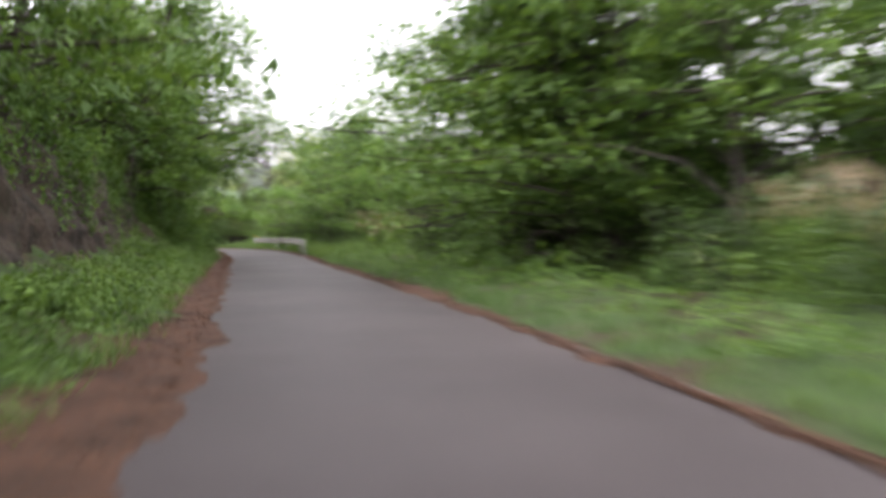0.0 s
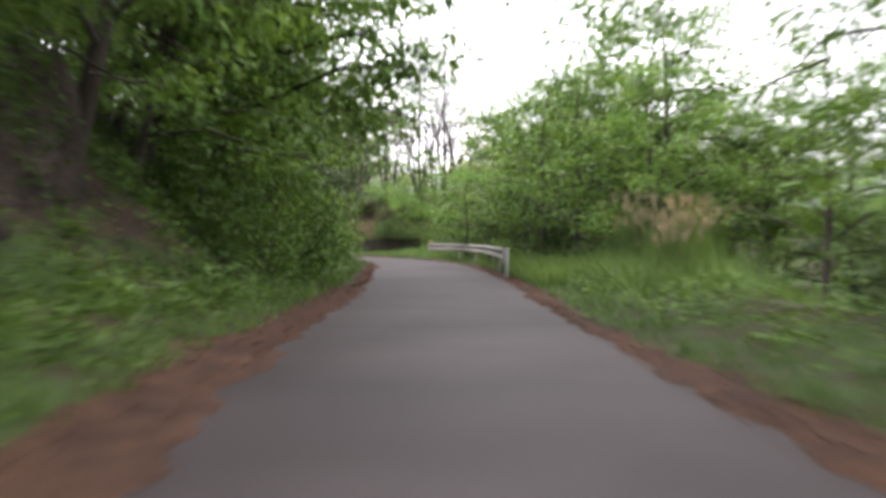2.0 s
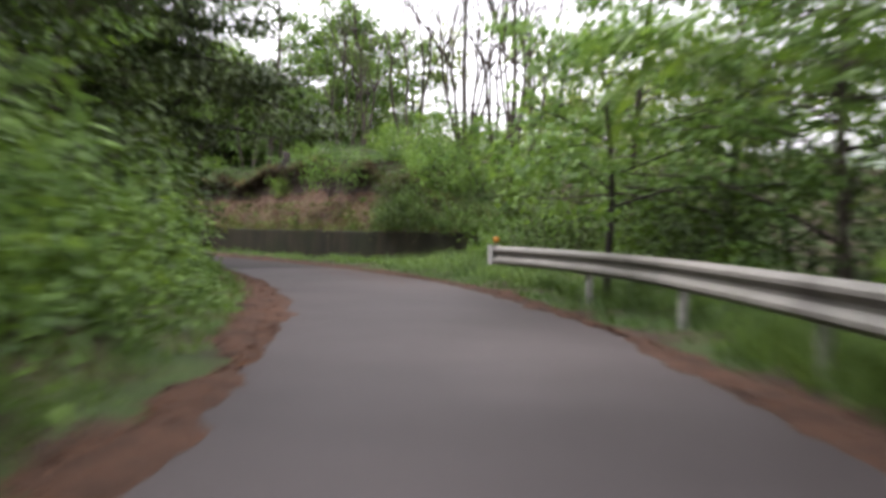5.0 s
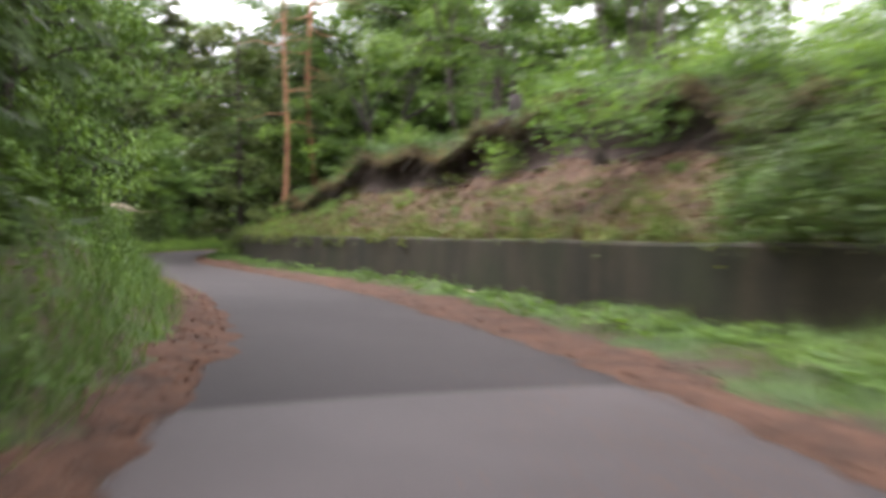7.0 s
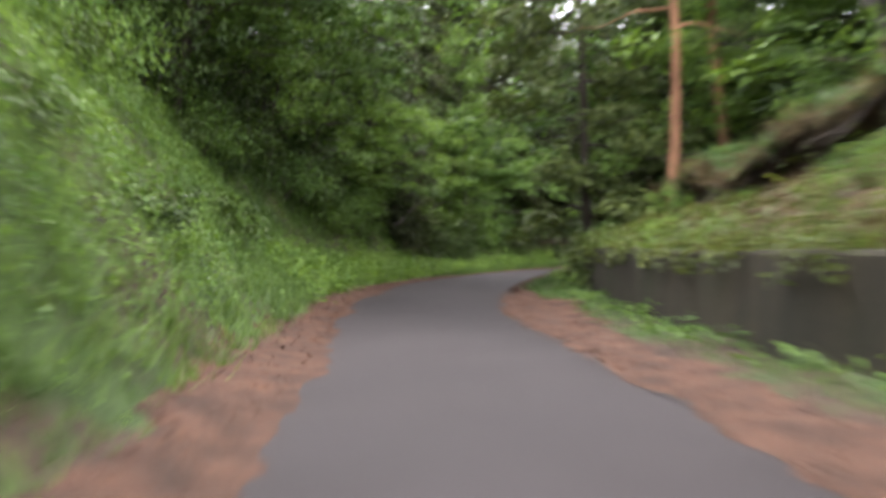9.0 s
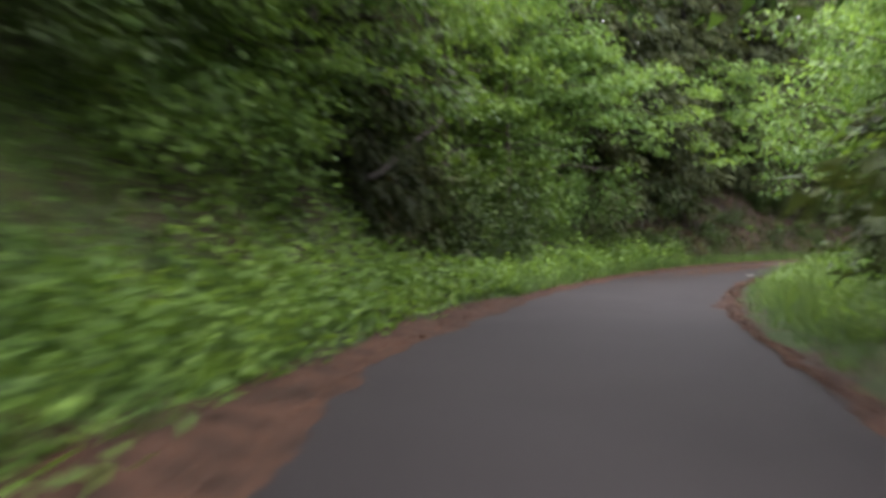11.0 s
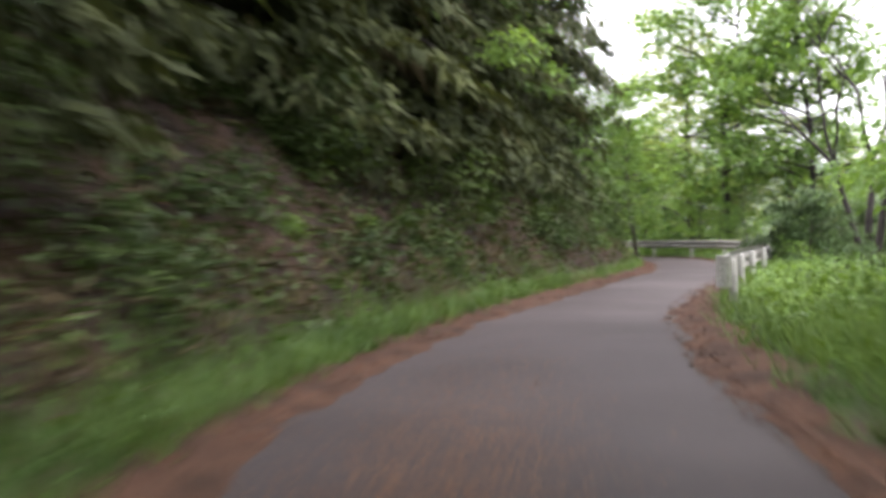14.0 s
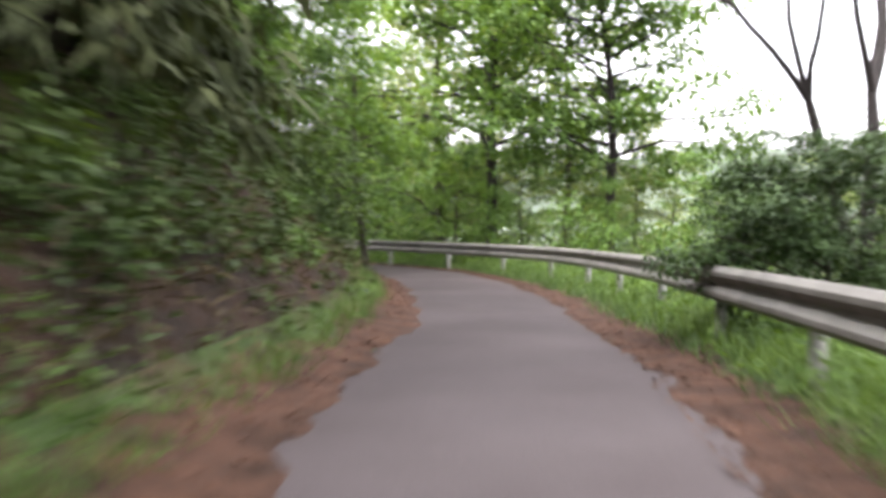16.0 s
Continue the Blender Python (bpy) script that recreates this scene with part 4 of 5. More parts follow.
def build_bank():
    """Slope of bare red soil above the wall, ending under an overhanging lip of turf."""
    p = smooth_line(WALL, 0.5)
    t = np.gradient(p, axis=0)
    t /= np.linalg.norm(t, axis=1)[:, None]
    nrm = np.stack([t[:, 1], -t[:, 0]], 1)
    u = np.linspace(0, 1, len(p))
    top = np.interp(u, [0, 0.08, 0.22, 0.5, 0.8, 1], [0.3, 1.2, 2.4, 2.3, 1.4, 0.5])
    soil, dark, turf = [], [], []
    rng = np.random.default_rng(5)
    for i in range(len(p)):
        H, w = top[i], 0.9 + 0.9 * top[i] / 3 * 1.6
        bump = 0.18 * math.sin(i * 0.31) + 0.12 * math.sin(i * 0.83 + 1)
        prof = [(0.3, 0.95), (0.5, 1.0), (0.3 + w * 0.35, 1.05 + H * 0.25), (0.3 + w * 0.75, 1.05 + H * 0.45 + bump * 0.3), (0.3 + w, 1.05 + H * 0.6 + bump * 0.5)]
        soil.append([[*(p[i] + nrm[i] * o), z + rng.normal() * 0.03] for o, z in prof])
        o1, z1 = prof[-1]
        lip = z1 + H * 0.45 + bump
        # the recessed face takes a darker soil colour than the slope
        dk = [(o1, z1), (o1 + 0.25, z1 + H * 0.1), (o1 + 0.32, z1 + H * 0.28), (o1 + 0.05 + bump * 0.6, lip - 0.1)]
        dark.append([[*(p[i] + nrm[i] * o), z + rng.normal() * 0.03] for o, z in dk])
        tf = [(o1 + 0.05 + bump * 0.6, lip - 0.1), (o1 - 0.05 + bump * 0.6, lip), (o1 + 0.25, lip + 0.14), (o1 + 1.0, lip + 0.35), (o1 + 2.5, lip + 0.5)]
        row = [[*(p[i] + nrm[i] * o), z + rng.normal() * 0.03] for o, z in tf]
        for o in (4.5, 7.5):
            q = p[i] + nrm[i] * (o1 + o)
            row.append([*q, height(*q) - (0.0 if o < 5 else 0.25)])
        turf.append(row)
    for name, rows, mat, label in (
        ("eroded_bank", soil, M_SOIL, "bare slope of red-brown soil above the wall"),
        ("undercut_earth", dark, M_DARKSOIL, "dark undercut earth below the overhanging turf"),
        ("bank_top", turf, M_GROUND, "turf and forest floor overhanging the eroded bank"),
    ):
        a = np.array(rows)
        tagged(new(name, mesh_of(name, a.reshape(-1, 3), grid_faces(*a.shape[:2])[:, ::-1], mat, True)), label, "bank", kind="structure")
    return p, nrm, np.array(soil), np.array(turf)


BANK_P, BANK_N, BANK_SOIL, BANK_TURF = build_bank()


def bank_cover():
    """Sparse yellow-green plants on the soil and shaggy turf along the lip."""
    rng = np.random.default_rng(9)
    pts = []
    for k in range(240):
        i, j = rng.integers(0, len(BANK_P)), rng.choice([0, 0, 0, 0, 1, 1, 2, 3])
        q = BANK_SOIL[i, j] + (BANK_SOIL[i, min(j + 1, 4)] - BANK_SOIL[i, j]) * rng.uniform()
        pts.append(q + rng.normal(size=(22, 3)) * np.array([0.18, 0.18, 0.1]) + np.array([0, 0, 0.1]))
    p = np.vstack(pts)
    v, f = leaves(rng, p, rng.normal(size=p.shape) * np.array([1, 1, 0.4]), np.array([0, 0, 1.0]) + rng.normal(size=p.shape) * 0.4, 0.13, 0.06)
    tagged(new("bank_plants", mesh_of("bank_plants", v, f, M_OLIVE)), "small yellow-green plants on the bare soil", "ground cover", kind="stuff")
    for name, mat, n, label in (("bank_grass", M_GRASS, 7000, "thin grass tufts on the bare slope"), ("bank_straw", M_ROOTLET, 6000, "dead grass and twigs on the bare slope")):
        tuft = rng.integers(0, len(BANK_P) * 6, n // 14)
        k = tuft[rng.integers(0, len(tuft), n)]
        i, w = k // 6, ((k % 6) / 6.0)[:, None] ** 1.4
        low, high = BANK_SOIL[i, 0], BANK_SOIL[i, 3]
        q = low * (1 - w) + high * w + rng.normal(size=(n, 3)) * np.array([0.14, 0.14, 0.03]) + np.array([0, 0, 0.06])
        ax = rng.normal(size=(n, 3)) * np.array([0.6, 0.6, 0.3]) + np.array([0, 0, 0.8]) - np.c_[BANK_N[i], np.zeros(n)] * 0.4
        v, f = leaflets(rng, q, ax, np.array([0.3, 0.3, 1.0]) + rng.normal(size=(n, 3)) * 0.3, 0.26, 0.022)
        tagged(new(name, mesh_of(name, v, f, mat)), label, "grass", kind="stuff")
    n = 13000
    i = rng.integers(0, len(BANK_P), n)
    j = rng.integers(1, 4, n)
    w = rng.uniform(size=(n, 1))
    q = BANK_TURF[i, j] * (1 - w) + BANK_TURF[i, j + 1] * w
    out = -np.c_[BANK_N[i], np.zeros(n)]
    ax = out * rng.uniform(-0.2, 0.9, (n, 1)) + rng.normal(size=(n, 3)) * 0.4 + np.array([0, 0, 0.6])
    v, f = leaves(rng, q, ax, np.array([0, 0, 1.0]) + out * 0.4, 0.3, 0.03, 0.5)
    tagged(new("lip_grass", mesh_of("lip_grass", v, f, M_GRASS)), "shaggy grass hanging over the edge of the bank", "grass", kind="stuff")
    n = 7000
    i = rng.integers(0, len(BANK_P), n)
    q = BANK_TURF[i, 1] + rng.normal(size=(n, 3)) * np.array([0.12, 0.12, 0.07])
    out = -np.c_[BANK_N[i], np.zeros(n)]
    ax = out * rng.uniform(0.0, 0.7, (n, 1)) + rng.normal(size=(n, 3)) * 0.35 + np.array([0, 0, -0.5]) * rng.uniform(-0.6, 1.4, (n, 1))
    v, f = leaflets(rng, q, ax, out + np.array([0, 0, 0.5]), 0.28, 0.025)
    tagged(new("dry_fringe", mesh_of("dry_fringe", v, f, M_ROOTLET)), "dry grass and rootlets fringing the undercut edge", "grass", kind="stuff")


bank_cover()

# ---- guardrails ----


def guardrail(points, spacing, label, start_cap=True, end_cap=True, first=0.8):
    top = tagged(new("guardrail"), label, "guardrail", "guardrails")
    p = smooth_line(points, 0.5)
    t = np.gradient(p, axis=0)
    t /= np.linalg.norm(t, axis=1)[:, None]
    road = np.array([np.sign(to_line(*q)[1]) for q in p])
    nrm = np.stack([t[:, 1], -t[:, 0]], 1)
    face = -nrm * road[:, None]
    # the W of the beam, front face then back face 4 mm behind
    prof = [(0.0, 0.80), (0.02, 0.798), (0.075, 0.75), (0.075, 0.71), (0.02, 0.65), (0.02, 0.61), (0.075, 0.55), (0.075, 0.51), (0.02, 0.462), (0.0, 0.46)]
    prof += [(o - 0.006, z) for o, z in reversed(prof)]
    k = len(prof)
    g = np.full(len(p), 0.03)
    v = np.array([[*(p[i] + face[i] * o), z + g[i]] for i in range(len(p)) for o, z in prof])
    f = [[i * k + j, i * k + (j + 1) % k, (i + 1) * k + (j + 1) % k, (i + 1) * k + j] for i in range(len(p) - 1) for j in range(k)]
    part("beam", mesh_of("beam", v, f, M_RAIL), None, top, "dull grey corrugated steel beam")
    run = np.r_[0, np.cumsum(np.hypot(*np.diff(p, axis=0).T))]
    d = first
    while d < run[-1]:
        i = int(np.searchsorted(run, d))
        q = p[i] - face[i] * 0.07
        zb = height(*q) - 0.3
        v, fq = tube([(0, 0, 0), (0, 0, 0.4), (0, 0, 0.74 - zb), (0, 0, 0.755 - zb), (0, 0, 0.76 - zb)], [0.06, 0.06, 0.06, 0.045, 0.002], 10)
        ob = part("post", mesh_of("post", v, fq, M_POSTGREY, True), None, top)
        ob.location = (*q, zb)
        d += spacing
    for on, i, sg in ((start_cap, 0, -1), (end_cap, len(p) - 1, 1)):
        if not on:
            continue
        # rounded end sleeve, bent backward
        a = np.linspace(0, math.pi, 9)
        ring = [p[i] + t[i] * sg * 0.14 * math.sin(q) + face[i] * (0.085 * math.cos(q) + 0.01) for q in a]
        ring = [p[i] - t[i] * sg * 0.16 + face[i] * 0.095] + ring + [p[i] - t[i] * sg * 0.16 - face[i] * 0.075]
        n = len(ring)
        v = [[*q, z + g[i]] for z in (0.455, 0.47, 0.80, 0.815) for q in ring]
        f = [[r * n + j, r * n + j + 1, (r + 1) * n + j + 1, (r + 1) * n + j] for r in range(3) for j in range(n - 1)]
        f += [list(range(n)), [3 * n + j for j in range(n)]]
        part("end_cap", mesh_of("end_cap", v, f, M_WHITE), None, top, "white rounded end sleeve")
    return top


RAIL_A = [(-6.67, 46.5), (-7.75, 52.5), (-8.95, 58.5), (-10.45, 64.2), (-12.1, 68.0), (-13.5, 70.1)]
RAIL_B = [(-60.27, 132.4), (-60.38, 136), (-60.3, 140), (-60.15, 144), (-60.1, 148), (-60.15, 152), (-60.6, 157.4), (-61.3, 160.5), (-62.35, 163.3), (-64.3, 166.6), (-67.2, 169.8), (-71.4, 172.6), (-77.5, 175.3), (-86.5, 178.2), (-98, 181)]
rail_near = guardrail(RAIL_A, 4.0, "weathered steel guardrail with a white end sleeve, grass at its foot")


def reflector(cap, x, y, z, facing):
    """An amber disc on a short stem, clamped to the end sleeve of a rail."""
    out = Vector((math.cos(facing), math.sin(facing), 0))
    part("reflector_stem", mesh_of("reflector_stem", *tube([(x, y, z - 0.1), (x, y, z + 0.02)], [0.012, 0.012], 6), M_RAIL), None, cap)
    a, b = Vector((x, y, z + 0.05)), Vector((x, y, z + 0.05)) + out * 0.03
    ends = [tuple(a), tuple(a + out * 0.002), tuple(b), tuple(b + out * 0.002)]
    part("reflector", mesh_of("reflector", *tube(ends, [0.004, 0.055, 0.055, 0.004], 14), M_AMBER), None, cap, "round amber reflector")


reflector([c for c in rail_near.children if c.name.startswith("end_cap")][-1], -13.45, 70.05, 0.9, radians(-65))
guardrail(RAIL_B, 3.2, "long weathered steel guardrail curving round the bend", True, False, 1.6)

# ---- rock face at the foot of the first bank ----


def build_rock():
    ss, us = np.arange(-20, 41, 0.2), np.linspace(0, 1, 19)
    S, U = np.meshgrid(ss, us, indexing="ij")
    end = np.clip((41 - S) / 5, 0, 1)
    rough = np.array([[noise.fractal(Vector((a * 0.8, b * 2.4, 3.0)), 0.8, 2.1, 5) for b in us] for a in ss])
    # ledges step back up the face
    step = np.floor(U * 6 + 0.5 * rough) / 6
    L = -(half(S) + 3.0 + 0.45 * U + 0.35 * step - 0.38 * rough + (1 - end) * 0.9)
    X, Y = at_line(S, L)
    Z = 0.35 + U * (2.6 * end + 0.6) + 0.12 * rough
    me = mesh_of("rock_face", np.stack([X, Y, Z], -1).reshape(-1, 3), grid_faces(*S.shape), M_ROCK)
    return tagged(new("rock_face", me), "rough dark brown rock face at the foot of the bank", "rock", kind="structure")


build_rock()


def rock_vines(n, seed, mat, label):
    """Leafy strands that hang from the bank over the upper half of the rock face."""
    rng = np.random.default_rng(seed)
    pts = []
    for k in range(n):
        q, drop = rng.uniform(-8, 40), rng.uniform(0.4, 2.2)
        top = 3.3 * np.clip((41 - q) / 5, 0.2, 1)
        m = int(30 + 36 * drop)
        z = top + 0.3 - rng.uniform(0, 1, m) ** 1.3 * (drop + 0.3)
        a = q + rng.normal(size=m) * (0.12 + 0.25 * np.clip((z - top + drop) / drop, 0, 1))
        lat = -(half(a) + 2.75 + 0.24 * z) + rng.normal(size=m) * 0.09
        x, y = at_line(a, lat)
        pts.append(np.stack([x, y, z], 1))
    p = np.vstack(pts)
    v, f = leaves(rng, p, rng.normal(size=p.shape) * np.array([1, 1, 0.5]) + np.array([0, 0, -0.6]), np.array([0, 0, 1.0]) + rng.normal(size=p.shape) * 0.5, 0.13, 0.075)
    tagged(new("rock_vines", mesh_of("rock_vines", v, f, mat)), label, "vines", kind="stuff")


rock_vines(70, 17, M_LEAF, "green creepers hanging over the brown rock face")
rock_vines(45, 18, M_LEAF_YOUNG, "fresh creepers hanging over the brown rock face")

# ---- hazy wooded hills round the horizon ----


def build_hills():
    a = np.linspace(0, 2 * np.pi, 361)
    rows = []
    for rad, h in ((380, -10), (430, 14), (500, 34), (580, 46), (700, 30)):
        bump = np.array([noise.fractal(Vector((math.cos(q) * 6, math.sin(q) * 6, h * 0.1)), 0.9, 2.0, 6) for q in a])
        bump[-1] = bump[0]
        rows.append(np.stack([-35 + rad * np.cos(a), 90 + rad * np.sin(a), h + bump * (10 if h > 0 else 0)], -1))
    v = np.array(rows)
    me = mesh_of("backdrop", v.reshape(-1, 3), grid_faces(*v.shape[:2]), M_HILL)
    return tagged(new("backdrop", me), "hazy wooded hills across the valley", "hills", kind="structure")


build_hills()


def far_woods(n, seed, near=24, far=47, leaf=0.5, each=90):
    """Mixed woodland on the lower ground, built of leaf clumps."""
    rng = np.random.default_rng(seed)
    cs, rs = [], []
    while len(cs) < n:
        s, lat = rng.uniform(-30, S_END - 2), rng.uniform(near, far)
        x, y = at_line(s, lat)
        z = float(terrain(np.array([s]), np.array([lat]))[0])
        h = rng.uniform(5, 10)
        for k in range(3):
            r = rng.uniform(1.0, 1.9)
            cs.append((float(x) + rng.normal() * 1.2, float(y) + rng.normal() * 1.2, z + h * rng.uniform(0.25, 1.0)))
            rs.append((r, r, r * 0.7))
    v, f = cloud(rng, cs, rs, n * each, leaf, leaf * 0.7, 0.8, 0.5)
    tagged(new("far_woods", mesh_of("far_woods", v, f, M_FAR)), "mixed woodland away from the road, painted pale for haze", "woods", kind="stuff")


far_woods(500, 81)
far_woods(420, 82, -46, -20, 0.8, 45)


def earth_cut():
    """Bare brown earth on the steep left bank."""
    ss, us = np.arange(140, 186, 0.25), np.linspace(0, 1, 22)
    S, U = np.meshgrid(ss, us, indexing="ij")
    L = -(half(S) + 0.75 + 5.7 * U)
    X, Y = at_line(S, L)
    rough = np.array([[noise.fractal(Vector((a * 0.7, b * 5, 7.0)), 0.8, 2.1, 4) for b in us] for a in ss])
    lumps = np.array([[noise.fractal(Vector((a * 2.4, b * 14, 2.0)), 0.9, 2.1, 4) for b in us] for a in ss])
    Z = terrain(S, L) + 0.1 + (0.14 + 0.28 * rough + 0.12 * lumps) * np.sin(np.pi * U) - 0.25 * (U < 0.04) - 0.25 * (U > 0.96)
    me = mesh_of("earth_bank", np.stack([X, Y, Z], -1).reshape(-1, 3), grid_faces(*S.shape), M_EARTH, True)
    tagged(new("earth_bank", me), "steep bank of bare dark brown earth", "bank", kind="structure")


earth_cut()


def bank_flakes(n, seed):
    """Dead leaves and twigs lying on the bare slopes."""
    rng = np.random.default_rng(seed)
    i, j, w = rng.integers(0, len(BANK_P), n), rng.integers(0, 4, n), rng.uniform(size=(n, 1))
    q = BANK_SOIL[i, j] * (1 - w) + BANK_SOIL[i, j + 1] * w + np.array([0, 0, 0.025])
    s, lat = rng.uniform(140, 186, n), -(rng.uniform(1.7, 6.0, n))
    lat = lat - half(s)
    x, y = at_line(s, lat)
    p = np.vstack([q, np.stack([x, y, terrain(s, lat) + 0.1], 1)])
    v, f = leaves(rng, p, rng.normal(size=p.shape) * np.array([1, 1, 0.5]), np.array([0, 0, 1.0]) + rng.normal(size=p.shape) * 0.5, 0.15, 0.035)
    tagged(new("fallen_leaves", mesh_of("fallen_leaves", v, f, M_FLAKE)), "dead brown leaves and twigs on the bare banks", "leaf litter", kind="stuff")


bank_flakes(9000, 14)


def bank_debris(name, n, seed, mat, length, width, label):
    """Twigs, needles and seedlings caught all over the steep earth bank."""
    rng = np.random.default_rng(seed)
    clumps = n // 10
    cs, cl = rng.uniform(140.5, 184, clumps), rng.uniform(0.95, 5.6, clumps)
    k = rng.integers(0, clumps, n)
    s = cs[k] + rng.normal(size=n) * 0.22
    lat = -(half(s) + cl[k] + rng.normal(size=n) * 0.2)
    x, y = at_line(s, lat)
    q = np.stack([x, y, terrain(s, lat) + 0.1 + rng.uniform(0.0, 0.32, n)], 1)
    v, f = leaflets(rng, q, rng.normal(size=(n, 3)) * np.array([1, 1, 0.6]), np.array([0, 0, 1.0]) + rng.normal(size=(n, 3)) * 0.6, length, width)
    tagged(new(name, mesh_of(name, v, f, mat)), label, "leaf litter", kind="stuff")


bank_debris("bank_twigs", 22000, 31, M_ROOTLET, 0.26, 0.03, "dead twigs and needles caught on the earth bank")
bank_debris("bank_seedlings", 20000, 32, M_LEAF_DARK, 0.12, 0.07, "dark seedlings and creepers on the earth bank")


def wall_vines(n, seed, u0=0.0, u1=1.0, rise=0.0):
    """Leaves and runners that hang over the top of the wall here and there."""
    rng = np.random.default_rng(seed)
    p = smooth_line(WALL, 0.3)
    t = np.gradient(p, axis=0)
    t /= np.linalg.norm(t, axis=1)[:, None]
    front = np.stack([-t[:, 1], t[:, 0]], 1)
    pts = []
    for k in range(n):
        i = int((u0 + (u1 - u0) * rng.uniform() ** 0.8) * (len(p) - 1))
        drop = rng.uniform(0.05, 0.4)
        m = int(20 + 30 * drop)
        q = np.c_[np.repeat(p[i][None], m, 0) + rng.normal(size=(m, 2)) * 0.16, 1.12 + rise - rng.uniform(0, 1, m) * (drop + rise)]
        low = q[:, 2] < 1.05
        q[low, :2] = p[i] + t[i] * rng.normal(size=(low.sum(), 1)) * 0.16 + front[i] * rng.uniform(-0.02, 0.06, (low.sum(), 1))
        pts.append(q)
    q = np.vstack(pts)
    v, f = leaves(rng, q, rng.normal(size=q.shape) * np.array([1, 1, 0.5]) + np.array([0, 0, -0.5]), np.array([0, 0, 1.0]) + rng.normal(size=q.shape) * 0.5, 0.1, 0.05)
    tagged(new("wall_vines", mesh_of("wall_vines", v, f, M_OLIVE)), "creepers hanging over the top of the concrete wall", "vines", kind="stuff")


wall_vines(14, 15)
wall_vines(46, 16, 0.5, 1.0, 0.3)

# ---- planting: left side, up the bank ----
scatter(["shrub_a", "shrub_b", "shrub_b", "shrub_a"], 40, 64, -3.4, -5.2, 22, 0.8, 1.25, 1)
scatter(["fern"], 22, 40, -3.0, -4.0, 10, 0.5, 0.8, 16)
scatter(["fern"], -2, 15, -2.8, -3.6, 8, 0.5, 0.8, 17)
scatter(["shrub_b", "shrub_a"], -6, 36, -5.6, -6.6, 18, 0.8, 1.2, 15, 0.1)
scatter(["layer_a", "young", "layer_b", "layer_b"], -6, 40, -5.4, -7.6, 18, 1.05, 1.4, 2, tilt=14)
scatter(["young", "layer_a", "young", "layer_b"], 40, 64, -5.6, -8.0, 9, 1.05, 1.4, 20, tilt=12)
scatter(["back_a", "back_b"], -10, 70, -10, -18, 15, 0.9, 1.3, 3)
scatter(["shrub_a", "shrub_b", "shrub_c", "fern"], 60, 86, -3.3, -4.8, 22, 0.7, 1.1, 4)
scatter(["dense", "layer_b"], 62, 86, -6.0, -10, 9, 0.8, 1.1, 5)
scatter(["back_b", "back_a"], 66, 110, -11, -22, 11, 0.9, 1.3, 6)
for q, lat, k in ((83.0, -7.2, 1.2), (87.0, -8.0, 1.25), (89.5, -7.0, 1.0)):
    put("layer_a", *(float(v) for v in at_line(q, lat)), k)
scatter(["fern", "shrub_b", "shrub_a"], 84, 116, -4.6, -7.5, 26, 0.6, 1.0, 7)
scatter(["fern", "fern", "fern_dark"], 88, 114, -2.9, -5.2, 30, 0.5, 0.9, 77)
scatter(["shrub_c", "shrub_a", "shrub_c"], 110, 123, -4.4, -5.6, 8, 0.7, 1.0, 9)
scatter(["layer_a", "layer_b", "young", "cedar"], 112, 140, -5.4, -8.5, 14, 0.8, 1.05, 10, tilt=8)
scatter(["shrub_c", "fern_dark", "fern"], 136, 178, -3.4, -5.4, 16, 0.5, 0.8, 11)
scatter(["cedar_low", "cedar", "cedar_low"], 139, 168, -4.4, -6.0, 15, 0.8, 1.05, 12, tilt=7)
scatter(["layer_b", "young"], 170, 182, -5.2, -6.4, 4, 0.95, 1.15, 73)
scatter(["cedar"], 140, 184, -7.0, -10.0, 13, 1.05, 1.3, 70)
scatter(["back_a", "back_b"], 112, 205, -10, -20, 19, 0.9, 1.3, 13)
scatter(["young", "layer_b"], 182, 215, -4.0, -8.0, 8, 0.9, 1.2, 14)

# ---- planting: right side ----
scatter(["layer_a", "layer_b"], 15, 31, 6.6, 9.2, 9, 1.0, 1.3, 21, tilt=6)
scatter(["shrub_a", "shrub_c"], -6, 36, 5.0, 7.0, 16, 0.6, 1.0, 22)
scatter(["back_a", "back_b"], -8, 60, 11, 20, 12, 0.8, 1.2, 23)
scatter(["shrub_a", "shrub_c", "shrub_c"], 46, 72, 4.4, 7.0, 20, 0.8, 1.1, 24)
scatter(["layer_a", "layer_b", "layer_b"], 42, 72, 8.5, 12, 12, 0.8, 1.05, 25)
scatter(["shrub_b", "shrub_a", "fern"], 71, 79, 4.8, 8.0, 9, 0.6, 1.0, 27)
scatter(["shrub_a", "layer_b", "shrub_c", "young"], 113, 128, 4.0, 8.0, 16, 0.8, 1.2, 28)
scatter(["back_a", "back_b", "tall"], 112, 132, 9, 20, 10, 0.8, 1.1, 29)
scatter(["back_a"], 124, 152, 17, 24, 7, 0.9, 1.2, 34)
scatter(["young", "shrub_a"], 188, 222, 5.0, 11, 11, 0.9, 1.3, 31)
scatter(["young"], 192, 228, 7, 15, 9, 1.0, 1.3, 32)


